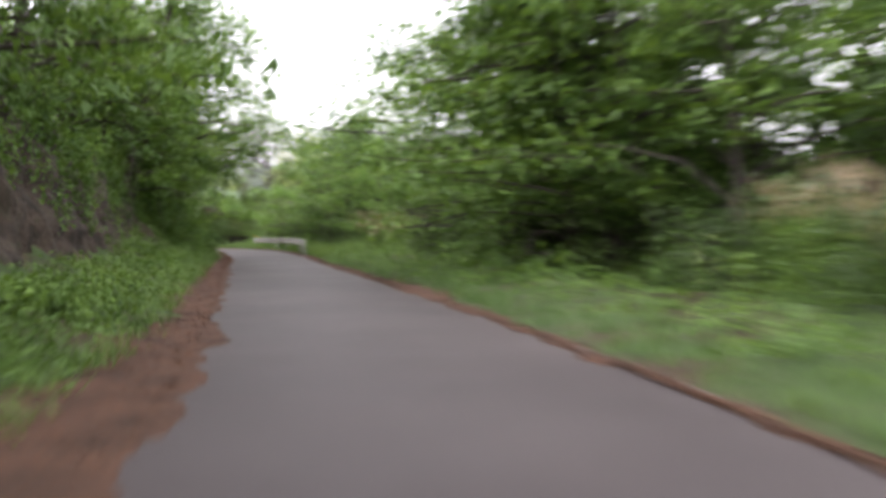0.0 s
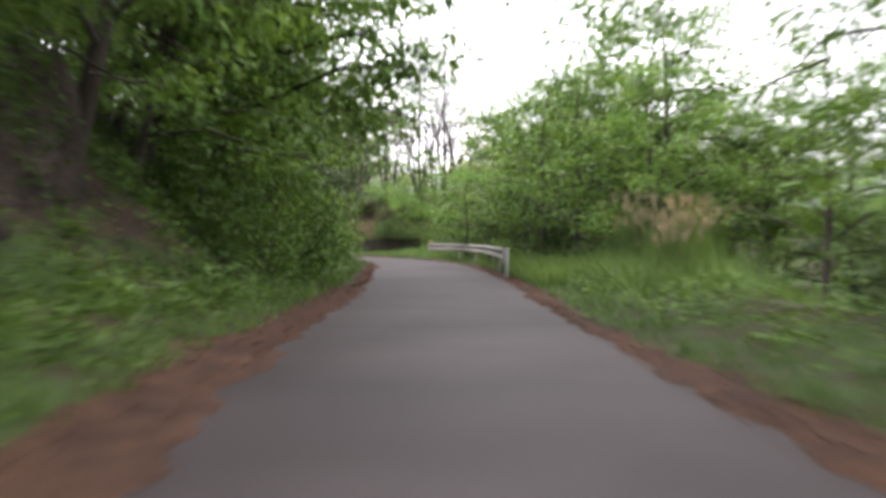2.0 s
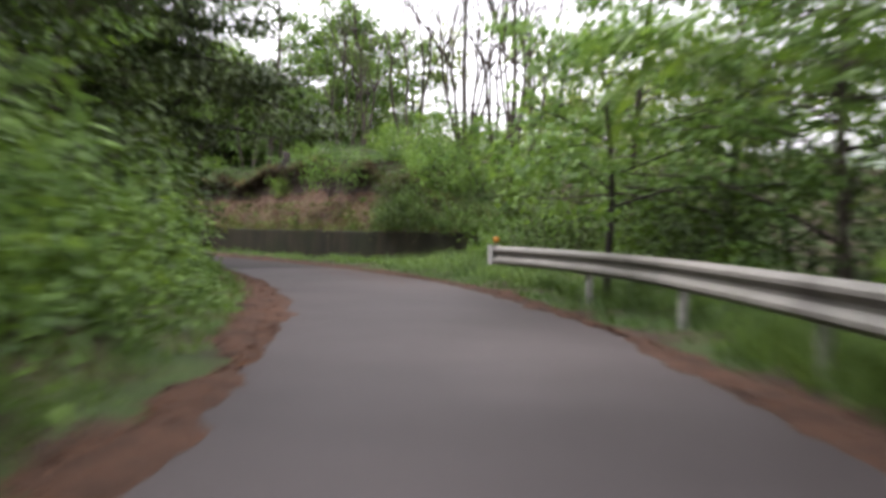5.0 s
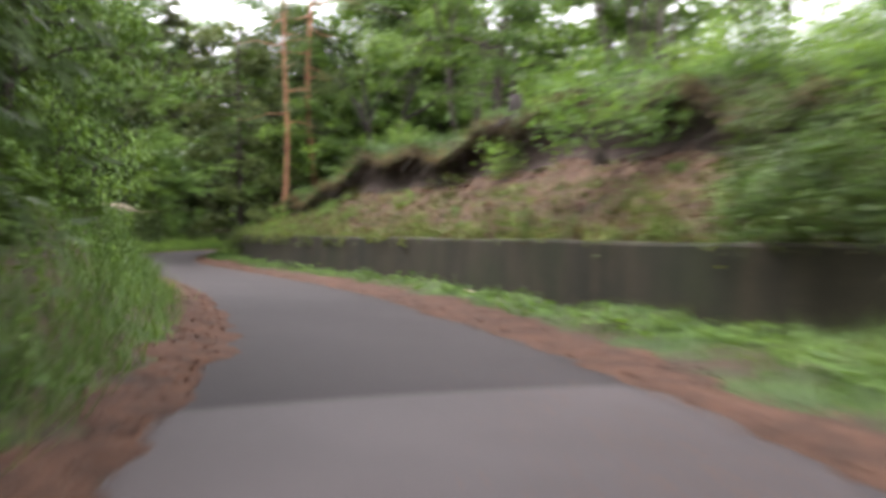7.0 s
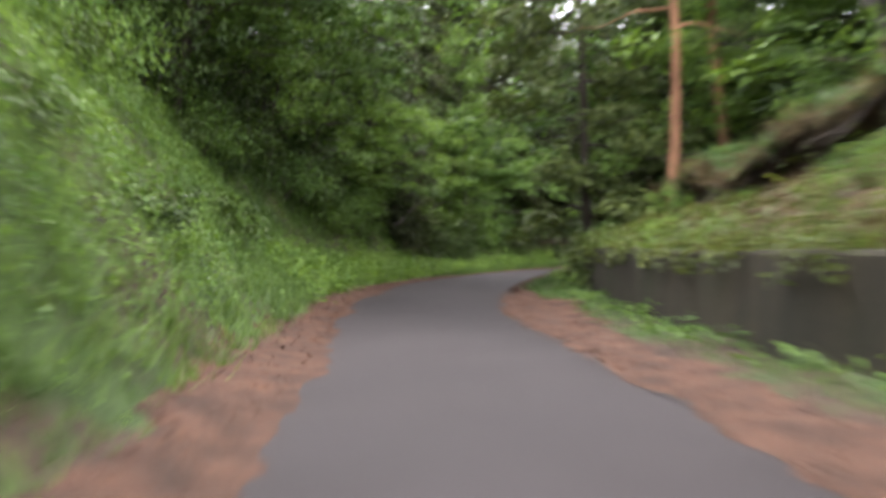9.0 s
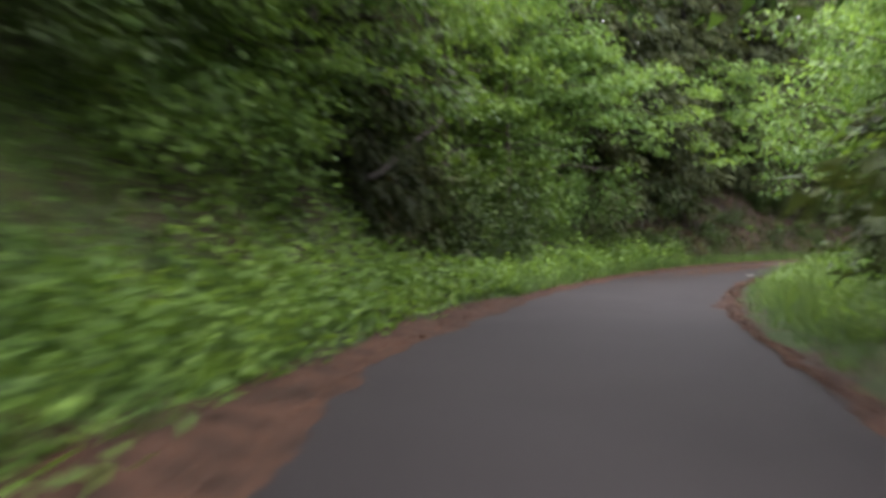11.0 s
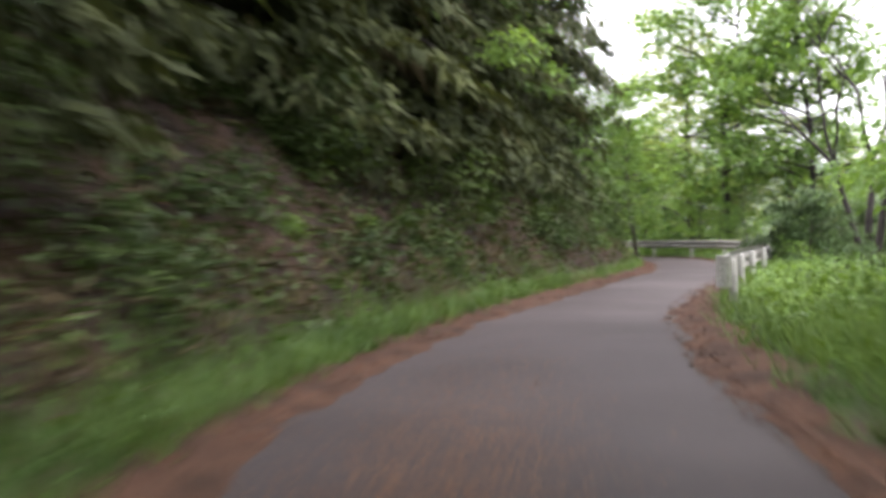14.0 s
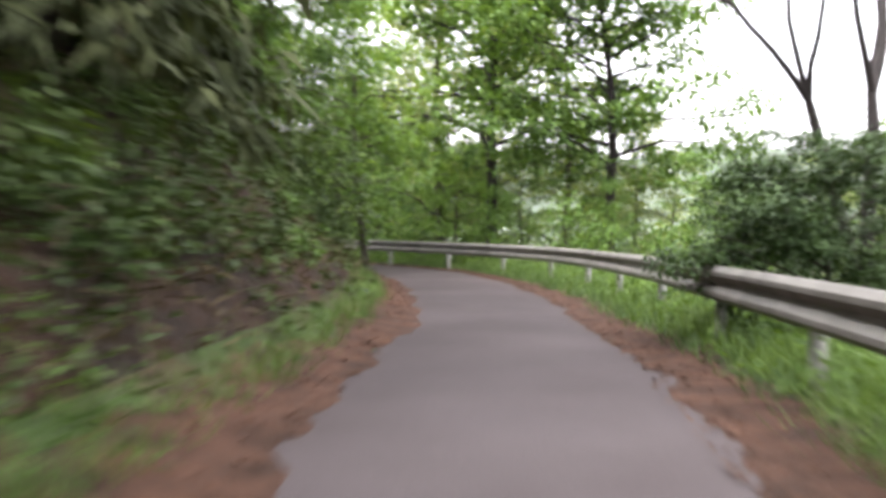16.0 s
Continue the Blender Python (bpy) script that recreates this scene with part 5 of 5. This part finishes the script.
def on_bank(kinds, n, u0, u1, back0, back1, lo, hi, seed):
    """Plants on the ground behind the eroded edge."""
    rng = random.Random(seed)
    for k in range(n):
        i = int((u0 + (u1 - u0) * (k + rng.random()) / n) * (len(BANK_P) - 1))
        b = rng.uniform(back0, back1)
        lip = BANK_TURF[i, 2]
        x, y = lip[0] + BANK_N[i, 0] * b, lip[1] + BANK_N[i, 1] * b
        z = float(np.interp(b, [0, 0.75, 2.25, 4.25], BANK_TURF[i, 2:6, 2])) if b < 4.25 else height(x, y)
        put(kinds[k % len(kinds)], x, y, rng.uniform(lo, hi), rng.uniform(0, 360), z - height(x, y) - 0.05)


def on_slope(kinds, n, u0, u1, lo, hi, seed):
    """Plants rooted on the slope between the wall and its eroded edge."""
    rng = random.Random(seed)
    for k in range(n):
        i = int((u0 + (u1 - u0) * (k + rng.random()) / n) * (len(BANK_P) - 1))
        j, w = rng.randrange(4), rng.random()
        q = BANK_SOIL[i, j] * (1 - w) + BANK_SOIL[i, j + 1] * w
        put(kinds[k % len(kinds)], q[0], q[1], rng.uniform(lo, hi), rng.uniform(0, 360), q[2] - height(q[0], q[1]) - 0.05)


on_slope(["shrub_a", "shrub_c", "fern_dark"], 12, 0.0, 0.14, 0.5, 0.8, 7)
on_slope(["fern", "shrub_b"], 5, 0.2, 0.6, 0.25, 0.4, 8)
on_slope(["shrub_b", "fern"], 11, 0.62, 1.0, 0.3, 0.55, 9)
on_bank(["shrub_b", "shrub_a", "shrub_b"], 9, 0.0, 0.24, 0.0, 1.5, 0.7, 1.1, 1)
on_bank(["bare_a"], 5, 0.0, 0.4, 1.5, 5, 0.8, 1.1, 2)
on_bank(["bare_a", "pine_c", "bare_a"], 5, 0.0, 0.16, 0.5, 3, 0.9, 1.15, 6)
on_bank(["bare_a", "layer_b", "tall"], 4, 0.42, 0.66, 2, 5, 0.7, 0.95, 3)
on_bank(["layer_b", "layer_a", "back_a"], 9, 0.66, 0.92, 7, 18, 0.8, 1.2, 30)
on_bank(["fern", "shrub_b"], 14, 0.25, 1.0, 0.6, 5, 0.5, 0.9, 4)

for x, y, k in ((-3.4, 44.6, 1.1), (-2.4, 43.0, 1.0), (-1.9, 46.2, 1.1), (-4.0, 48.5, 0.8), (4.8, 11.8, 0.95), (5.4, 13.0, 1.0), (5.3, 10.8, 0.9), (6.0, 11.8, 1.0), (4.7, 13.6, 0.8), (-2.8, 41.6, 0.9)):
    put("plume", x, y, k)
put("reaching", 0.4, 34.2, 1.35, 170)
put("crown_tree", -11.5, 43.0, 1.22, 60)
put("young", -11.5, 40.2, 0.85, 10)
put("shrub_a", -11.0, 41.4, 1.2, 80)
put("shrub_b", -10.4, 39.4, 1.0, 200)
put("crown_tree", -13.6, 49.0, 1.1, 150)
put("layer_b", 1.9, 38.5, 0.8, 200)
for kind, q, lat, k, turn in (("layer_a", 58.5, 6.6, 1.15, 70), ("layer_a", 62.5, 6.8, 1.25, 200), ("crown_tree", 67.0, 8.0, 0.9, 20), ("layer_a", 43.5, 8.4, 0.85, 30)):
    put(kind, *(float(v) for v in at_line(q, lat)), k, turn)


def put_through(kind, x, y, z, scale, turn):
    """Stands a tree so that its bare trunk passes through a point."""
    me = next(c for c in PLANTS[kind].children if c.name.startswith("trunk")).data
    co = np.array([v.co for v in me.vertices])
    level = (z - height(x, y)) / scale
    near = co[np.abs(co[:, 2] - level) < 0.9]
    off = Matrix.Rotation(radians(turn), 3, "Z") @ Vector((*near.mean(0)[:2], 0)) * scale
    return put(kind, x - off.x, y - off.y, scale, turn, -0.3)


put_through("pine_a", -41.48, 101.83, 4.7, 0.9, 40)
put_through("pine_a", -42.2, 104.4, 5.0, 1.05, 165)
put("conifer", -44.6, 103.0, 0.95, 160, -0.3)
put("fork", -36.2, 100.6, 0.8, 120)
put("layer_a", -35.4, 104.2, 1.2, 40)
put("crown_tree", -38.8, 107.2, 1.1, 250)
put("crown_tree", -42.5, 108.0, 1.2, 40)
put("fork", -57.55, 149.8, 1.0, 30)
put("low_dark", -56.6, 150.9, 0.55, 30)
put("low_dark", -57.3, 155.6, 0.65, 140)
put("low_dark", -59.0, 147.0, 0.58, 250)
put("crown_tree", -58.4, 170.0, 1.3, 80)
put("back_c", -59.6, 176.0, 1.3, 10)
put("crown_tree", -62.4, 171.4, 1.5, 250)
put("back_c", -64.4, 174.8, 1.6, 80)
put("young", -65.9, 165.4, 1.65, 100)
put("back_c", -66.0, 178.5, 1.1, 120)
for kind, x, y, k, turn in (("young", -61.2, 168.6, 0.7, 20), ("young", -63.6, 170.8, 0.75, 140), ("shrub_b", -59.8, 165.6, 1.5, 60), ("young", -66.8, 173.0, 0.7, 260), ("shrub_b", -62.6, 168.4, 1.4, 300), ("shrub_b", -65.2, 171.2, 1.5, 200), ("young", -58.6, 167.4, 0.6, 80)):
    put(kind, x, y, k, turn)
put("crown_tree", -69.0, 190.6, 1.1, 130)
put("crown_tree", -62.8, 184.0, 1.5, 200)
for x, y, k in ((-60.5, 188.0, 0.8), (-65.5, 192.0, 0.9), (-68.5, 187.4, 0.6), (-57.0, 182.0, 0.7), (-55.5, 174.0, 0.6), (-72.5, 191.5, 0.7), (-52.5, 166.0, 0.6), (-63.5, 188.5, 0.55), (-59.0, 184.5, 0.5)):
    put("back_c", x, y, k)
put("umbrella", -22.6, 71.9, 1.13, 10)
for q, lat, k, turn in ((84.0, -4.6, 0.9, 20), (87.0, -4.6, 1.0, 130), (91.0, -4.6, 1.05, 240), (89.0, -5.8, 1.3, 310)):
    put("layer_a", *(float(v) for v in at_line(q, lat)), k, turn)
put("spray", -11.2, 67.45, 0.85, 60)
put("layer_a", -8.0, 65.4, 0.9, 160)
put("layer_b", -9.2, 70.6, 1.1, 260)
put("tall", -11.2, 74.0, 0.75, 90)
put("canopy", -56.0, 122.6, 1.0, 80)
put("young", -54.5, 130.5, 1.3, 10)
put("canopy", -56.6, 125.4, 1.1, 10)
put("canopy", -56.6, 129.8, 1.05, 100)
put("canopy", -55.4, 132.0, 0.85, 190)
put("layer_b", -53.8, 135.0, 1.3, 280)
put("tall", -52.6, 128.0, 0.9, 50)
put("canopy", -54.6, 136.5, 1.0, 200)
put("shrub_b", -22.3, 85.4, 1.15, 0, 2.6 - height(-22.3, 85.4))
put("shrub_b", -26.0, 90.4, 0.8, 0, 2.4 - height(-26.0, 90.4))

scatter(["back_b", "back_a"], 118, 152, -8.5, -13, 9, 1.2, 1.5, 42)
on_bank(["layer_a", "back_a"], 4, 0.66, 0.85, 6, 12, 1.0, 1.3, 43)
scatter(["layer_b", "young"], 138, 150, 5.0, 8.0, 4, 1.1, 1.3, 46)
scatter(["young", "layer_b"], 172, 188, -4.8, -6.0, 6, 0.7, 0.95, 47, tilt=4)
scatter(["back_a", "back_b"], 112, 127, 9.0, 15, 7, 1.0, 1.3, 48)
scatter(["cedar"], 154, 166, -4.4, -5.2, 3, 0.85, 1.0, 76, tilt=9)
for x, y, k in ((-67.4, 163.0, 1.25), (-68.2, 167.6, 1.3), (-66.6, 158.6, 1.0)):
    put("young", x, y, k)
scatter(["spray"], 133, 163, -4.0, -5.2, 7, 0.75, 1.0, 50, tilt=10)
scatter(["back_c", "back_c", "back_a"], 194, 231, 8.0, 22, 18, 0.85, 1.2, 52)
scatter(["shrub_b", "shrub_a"], 78, 94, 7.0, 13, 7, 0.6, 0.9, 53)
scatter(["fern_dark", "fern_dark", "fern_dark", "fern", "shrub_c", "fern_dark"], 141, 184, -2.6, -4.9, 100, 0.5, 0.85, 54)
scatter(["young", "layer_b"], 116, 125, -4.3, -5.4, 3, 0.75, 0.95, 55, tilt=20)
scatter(["shrub_b", "shrub_a", "shrub_b"], 133, 141, -3.6, -5.2, 14, 0.75, 1.1, 79)
scatter(["young", "young", "layer_b"], 34, 50, -4.8, -6.0, 5, 1.1, 1.3, 56, tilt=14)
scatter(["layer_a", "layer_b"], 17, 25, 6.2, 7.5, 3, 1.2, 1.4, 57, tilt=10)
scatter(["dense"], 70, 84, -4.8, -6.2, 6, 0.7, 0.9, 58, tilt=10)
scatter(["back_c", "back_a"], 158, 196, 12, 26, 11, 0.75, 1.0, 59)
scatter(["young"], 164, 196, 7, 13, 5, 0.7, 0.9, 60)
for kind, q, lat, k in (("layer_b", 86.8, -4.2, 0.7), ("young", 88.6, -4.7, 0.8), ("layer_a", 85.4, -4.8, 0.75), ("shrub_a", 87.6, -3.4, 0.65), ("shrub_c", 86.2, -3.4, 0.6), ("shrub_b", 89.2, -3.5, 0.6), ("layer_b", 90.4, -6.2, 0.8)):
    put(kind, *(float(v) for v in at_line(q, lat)), k)
scatter(["layer_b", "layer_a"], 106, 122, 9, 13, 4, 0.95, 1.2, 61)
scatter(["cedar"], 120, 134, 6.0, 8.5, 4, 0.9, 1.15, 71)
put("crown_tree", *(float(v) for v in at_line(129.0, -7.0)), 0.8, 0)
put("layer_b", *(float(v) for v in at_line(125.4, -4.6)), 0.85, 70)
put("layer_b", *(float(v) for v in at_line(132.2, -4.4)), 0.85, 200)
put("layer_b", *(float(v) for v in at_line(134.2, -4.1)), 0.8, 110)
put("spray", *(float(v) for v in at_line(124.6, -4.2)), 0.8, 200)
for kind, q, lat, k, turn in (("cedar_low", 130.6, -5.2, 0.75, 0), ("shrub_c", 131.2, -3.5, 0.8, 60), ("shrub_c", 130.9, -4.3, 0.95, 130), ("shrub_c", 130.0, -6.3, 1.1, 200), ("cedar_low", 128.4, -7.4, 0.85, 90), ("shrub_c", 131.6, -3.0, 0.6, 10), ("shrub_c", 127.0, -6.6, 1.0, 280), ("dense", 130.0, -6.0, 0.85, 40)):
    put(kind, *(float(v) for v in at_line(q, lat)), k, turn)
scatter(["shrub_a", "shrub_c", "shrub_a"], 121, 126.6, -3.5, -5.4, 11, 0.7, 1.0, 81)
put("layer_a", *(float(v) for v in at_line(178.0, -4.8)), 1.3, 60)
scatter(["cedar"], 110, 124, -8.5, -11.0, 3, 1.1, 1.3, 72)
scatter(["dense", "crown_tree"], 109, 124, -5.6, -6.8, 5, 1.0, 1.15, 74, tilt=14)
scatter(["young", "layer_a", "young"], 46, 60, 5.4, 8.0, 7, 1.05, 1.3, 62)
scatter(["layer_b", "layer_a"], 18, 29, 6.2, 7.4, 5, 1.2, 1.4, 63, tilt=8)
scatter(["back_a", "back_b", "back_a"], 6, 33, 10.5, 14, 8, 1.1, 1.35, 64)
put("layer_a", -53.2, 117.4, 1.0, 40)
put("canopy", -53.0, 120.6, 1.3, 140)
for q, lat, k, turn in ((136.4, -4.1, 0.8, 300),):
    put("spray", *(float(v) for v in at_line(q, lat)), k, turn)
for q, lat, k in ((134.4, -5.0, 0.85), (136.6, -5.2, 0.9), (138.6, -4.9, 0.7)):
    put("young", *(float(v) for v in at_line(q, lat)), k)
put("crown_tree", -47.4, 108.8, 1.3, 60)
for kind, x, y, k in (("young", -56.6, 163.2, 0.6), ("shrub_a", -57.2, 160.4, 1.2), ("shrub_b", -56.9, 166.2, 1.3), ("young", -54.8, 168.4, 0.65), ("shrub_a", -55.0, 158.0, 1.2)):
    put(kind, x, y, k)
scatter(["fern", "fern_dark"], 151, 170, 3.2, 4.6, 14, 0.6, 0.9, 68)
for kind, x, y, k in (("shrub_c", -12.6, 74.5, 1.0), ("shrub_a", -11.2, 76.0, 1.2), ("shrub_c", -13.3, 78.6, 0.9), ("shrub_a", -10.0, 73.0, 1.2), ("shrub_c", -11.6, 81.0, 1.0), ("shrub_a", -9.4, 78.0, 1.2), ("layer_b", -9.8, 80.5, 0.8), ("shrub_a", -13.9, 76.4, 0.9)):
    put(kind, x, y, k)
scatter(["shrub_c", "shrub_b", "fern_dark"], 133, 142, -3.0, -4.0, 7, 0.5, 0.75, 69)
for x, y, k, turn in ((-5.3, 53.6, 0.9, 30), (-6.6, 58.4, 0.95, 140), (-3.4, 51.6, 0.7, 250)):
    put("layer_a", x, y, k, turn)


def join_woods():
    """The woods behind the road: their many trees joined, trunks and crowns."""
    for kind, places in WOODS.items():
        base = PLANTS[kind]
        for child in list(base.children):
            me = child.data
            co = np.empty(len(me.vertices) * 3, np.float32)
            me.vertices.foreach_get("co", co)
            co = co.reshape(-1, 3)
            k = len(me.polygons[0].vertices)
            ix = np.empty(len(me.loops), np.int32)
            me.loops.foreach_get("vertex_index", ix)
            ix = ix.reshape(-1, k)
            vs = [co @ np.array(m.to_3x3()).T + np.array(m.translation) for m in places]
            fs = [ix + i * len(co) for i in range(len(places))]
            trunk = child.name.startswith("trunk")
            name = "woodland_trunks" if trunk else "woodland_foliage"
            label = "grey trunks of the woods behind the road" if trunk else base["label"].replace("tree in", "foliage of")
            tagged(new(name, mesh_of(name, np.vstack(vs), np.vstack(fs), me.materials[0], trunk)), label, "woods", kind="stuff")
            bpy.data.objects.remove(child)
        bpy.data.objects.remove(base)


join_woods()

# ---- small things ----


def stick(name, a, b, r, mat, label, category, seed=1, twigs=0):
    """A bent tapered piece of wood from a to b."""
    rng = np.random.default_rng(seed)
    p = bent(rng, a, b, 8, 0.03)
    pieces = [tube(p, np.linspace(r, r * 0.5, 8), 8)]
    for k in range(twigs):
        q = p[2 + k % 5]
        pieces.append(tube(bent(rng, q, q + rng.normal(size=3) * 0.35, 4, 0.05), np.linspace(r * 0.4, r * 0.1, 4), 5))
    return tagged(new(name, mesh_of(name, *merged(pieces), mat, True)), label, category)


def fence_post(x, y, top, r, tilt, seed):
    z = height(x, y) - 0.3
    rng = np.random.default_rng(seed)
    p = bent(rng, (0, 0, 0), (tilt, tilt * 0.4, top - z), 7, 0.006)
    p = np.vstack([p, p[-1] + np.array([0, 0, 0.012])])
    v, f = tube(p, [r, r * 1.03, r, r * 0.98, r, r * 0.97, r * 0.9, 0.004], 10)
    ob = tagged(new("wooden_post", mesh_of("wooden_post", v, f, M_POST, True)), "old dark wooden post standing in the grass", "post", "wooden posts")
    ob.location = (x, y, z)
    return ob


fence_post(-57.8, 128.3, 1.68, 0.09, 0.03, 1)
fence_post(-56.9, 127.6, 1.9, 0.1, -0.05, 2)
stick("fallen_branch", (-30.0, 82.02, 1.62), (-29.84, 82.62, 1.54), 0.03, M_DEADWOOD, "pale broken branch lying on the green bank", "branch", 3, 2)
stick("dead_branch", (-12.9, 50.2, 2.0), (-12.3, 49.0, 1.5), 0.018, M_DEADWOOD, "pale dead branch hanging from the bank shrubs", "branch", 4, 3)
stick("dead_branch", (-56.78, 106.52, 1.86), (-57.88, 108.96, 3.05), 0.06, M_BARK, "grey dead branch slanting through the shady hollow", "branch", 7, 4)
stick("fallen_branch", (-25.0, 85.9, 0.1), (-23.9, 84.9, 0.12), 0.03, M_DEADWOOD, "pale dry branch lying at the foot of the wall", "branch", 5, 1)


def scrap(x, y):
    """A crumpled white scrap."""
    rng = np.random.default_rng(6)
    u, w = np.meshgrid(np.linspace(-0.5, 0.5, 7), np.linspace(-0.5, 0.5, 5), indexing="ij")
    z = 0.055 + 0.05 * np.abs(u) + rng.uniform(0, 0.02, u.shape)
    v = np.stack([x + u * 0.08 - w * 0.07, y + u * 0.24 + w * 0.04, z], -1).reshape(-1, 3)
    tagged(new("white_scrap", mesh_of("white_scrap", v, grid_faces(7, 5), M_WHITE)), "small crumpled white scrap lying on the asphalt", "litter")


scrap(-57.39, 118.31)


def stump(x, y, z):
    rng = np.random.default_rng(8)
    pieces = [tube([(0, 0, -0.3), (0, 0, 0.1), (0.02, 0.01, 0.45), (0.02, 0.01, 0.47)], [0.26, 0.17, 0.13, 0.01], 11)]
    for k in range(6):
        a = k * 1.05 + rng.normal() * 0.2
        pieces.append(tube(bent(rng, (0, 0, 0.05), (math.cos(a) * 0.7, math.sin(a) * 0.7, -0.35), 5, 0.05), [0.08, 0.06, 0.05, 0.03, 0.01], 6))
    ob = tagged(new("tree_stump", mesh_of("tree_stump", *merged(pieces), M_BARKDARK, True)), "old weathered tree stump with roots on the bank edge", "stump")
    ob.location = (x, y, z)


k = int(0.40 * len(BANK_P))
stump(*(BANK_TURF[k, 2] + np.array([0, 0, 0.1])))


def roots(n, seed):
    """Bare roots that hang out of the undercut earth."""
    rng = np.random.default_rng(seed)
    pieces = []
    for q in range(n):
        i = int(rng.uniform(0.15, 0.9) * (len(BANK_P) - 1))
        a = BANK_TURF[i, 0]
        b = a + np.array([-BANK_N[i, 0] * rng.uniform(0.0, 0.4), -BANK_N[i, 1] * rng.uniform(0.0, 0.4), -rng.uniform(0.3, 0.9)]) + rng.normal(size=3) * np.array([0.2, 0.2, 0])
        pieces.append(tube(bent(rng, a, b, 6, 0.08), np.linspace(0.025, 0.005, 6), 5))
    tagged(new("hanging_roots", mesh_of("hanging_roots", *merged(pieces), M_BARK, True)), "bare tree roots hanging from the undercut bank", "roots", kind="stuff")


roots(90, 12)


def needle_drift(s0, s1, lat, n, seed):
    """Brown needles and dust blown thinly over part of the asphalt."""
    rng = np.random.default_rng(seed)
    s = rng.normal((s0 + s1) / 2, (s1 - s0) / 4, n)
    q = rng.normal(lat, 0.42, n)
    q = np.clip(q, -half(s) * 0.95, half(s) * 0.95)
    x, y = at_line(s, q)
    pts = np.stack([x, y, road_top(s, q) + 0.008], 1)
    v, f = leaflets(rng, pts, rng.normal(size=(n, 3)) * np.array([1, 1, 0.04]), np.array([0, 0, 1.0]) + rng.normal(size=(n, 3)) * 0.15, 0.034, 0.013)
    tagged(new("needle_drift", mesh_of("needle_drift", v, f, M_DUST)), "thin drift of brown needles on the asphalt", "leaf litter", kind="stuff")


needle_drift(135, 148, -0.35, 17000, 21)
needle_drift(70, 80, 0.9, 2500, 22)
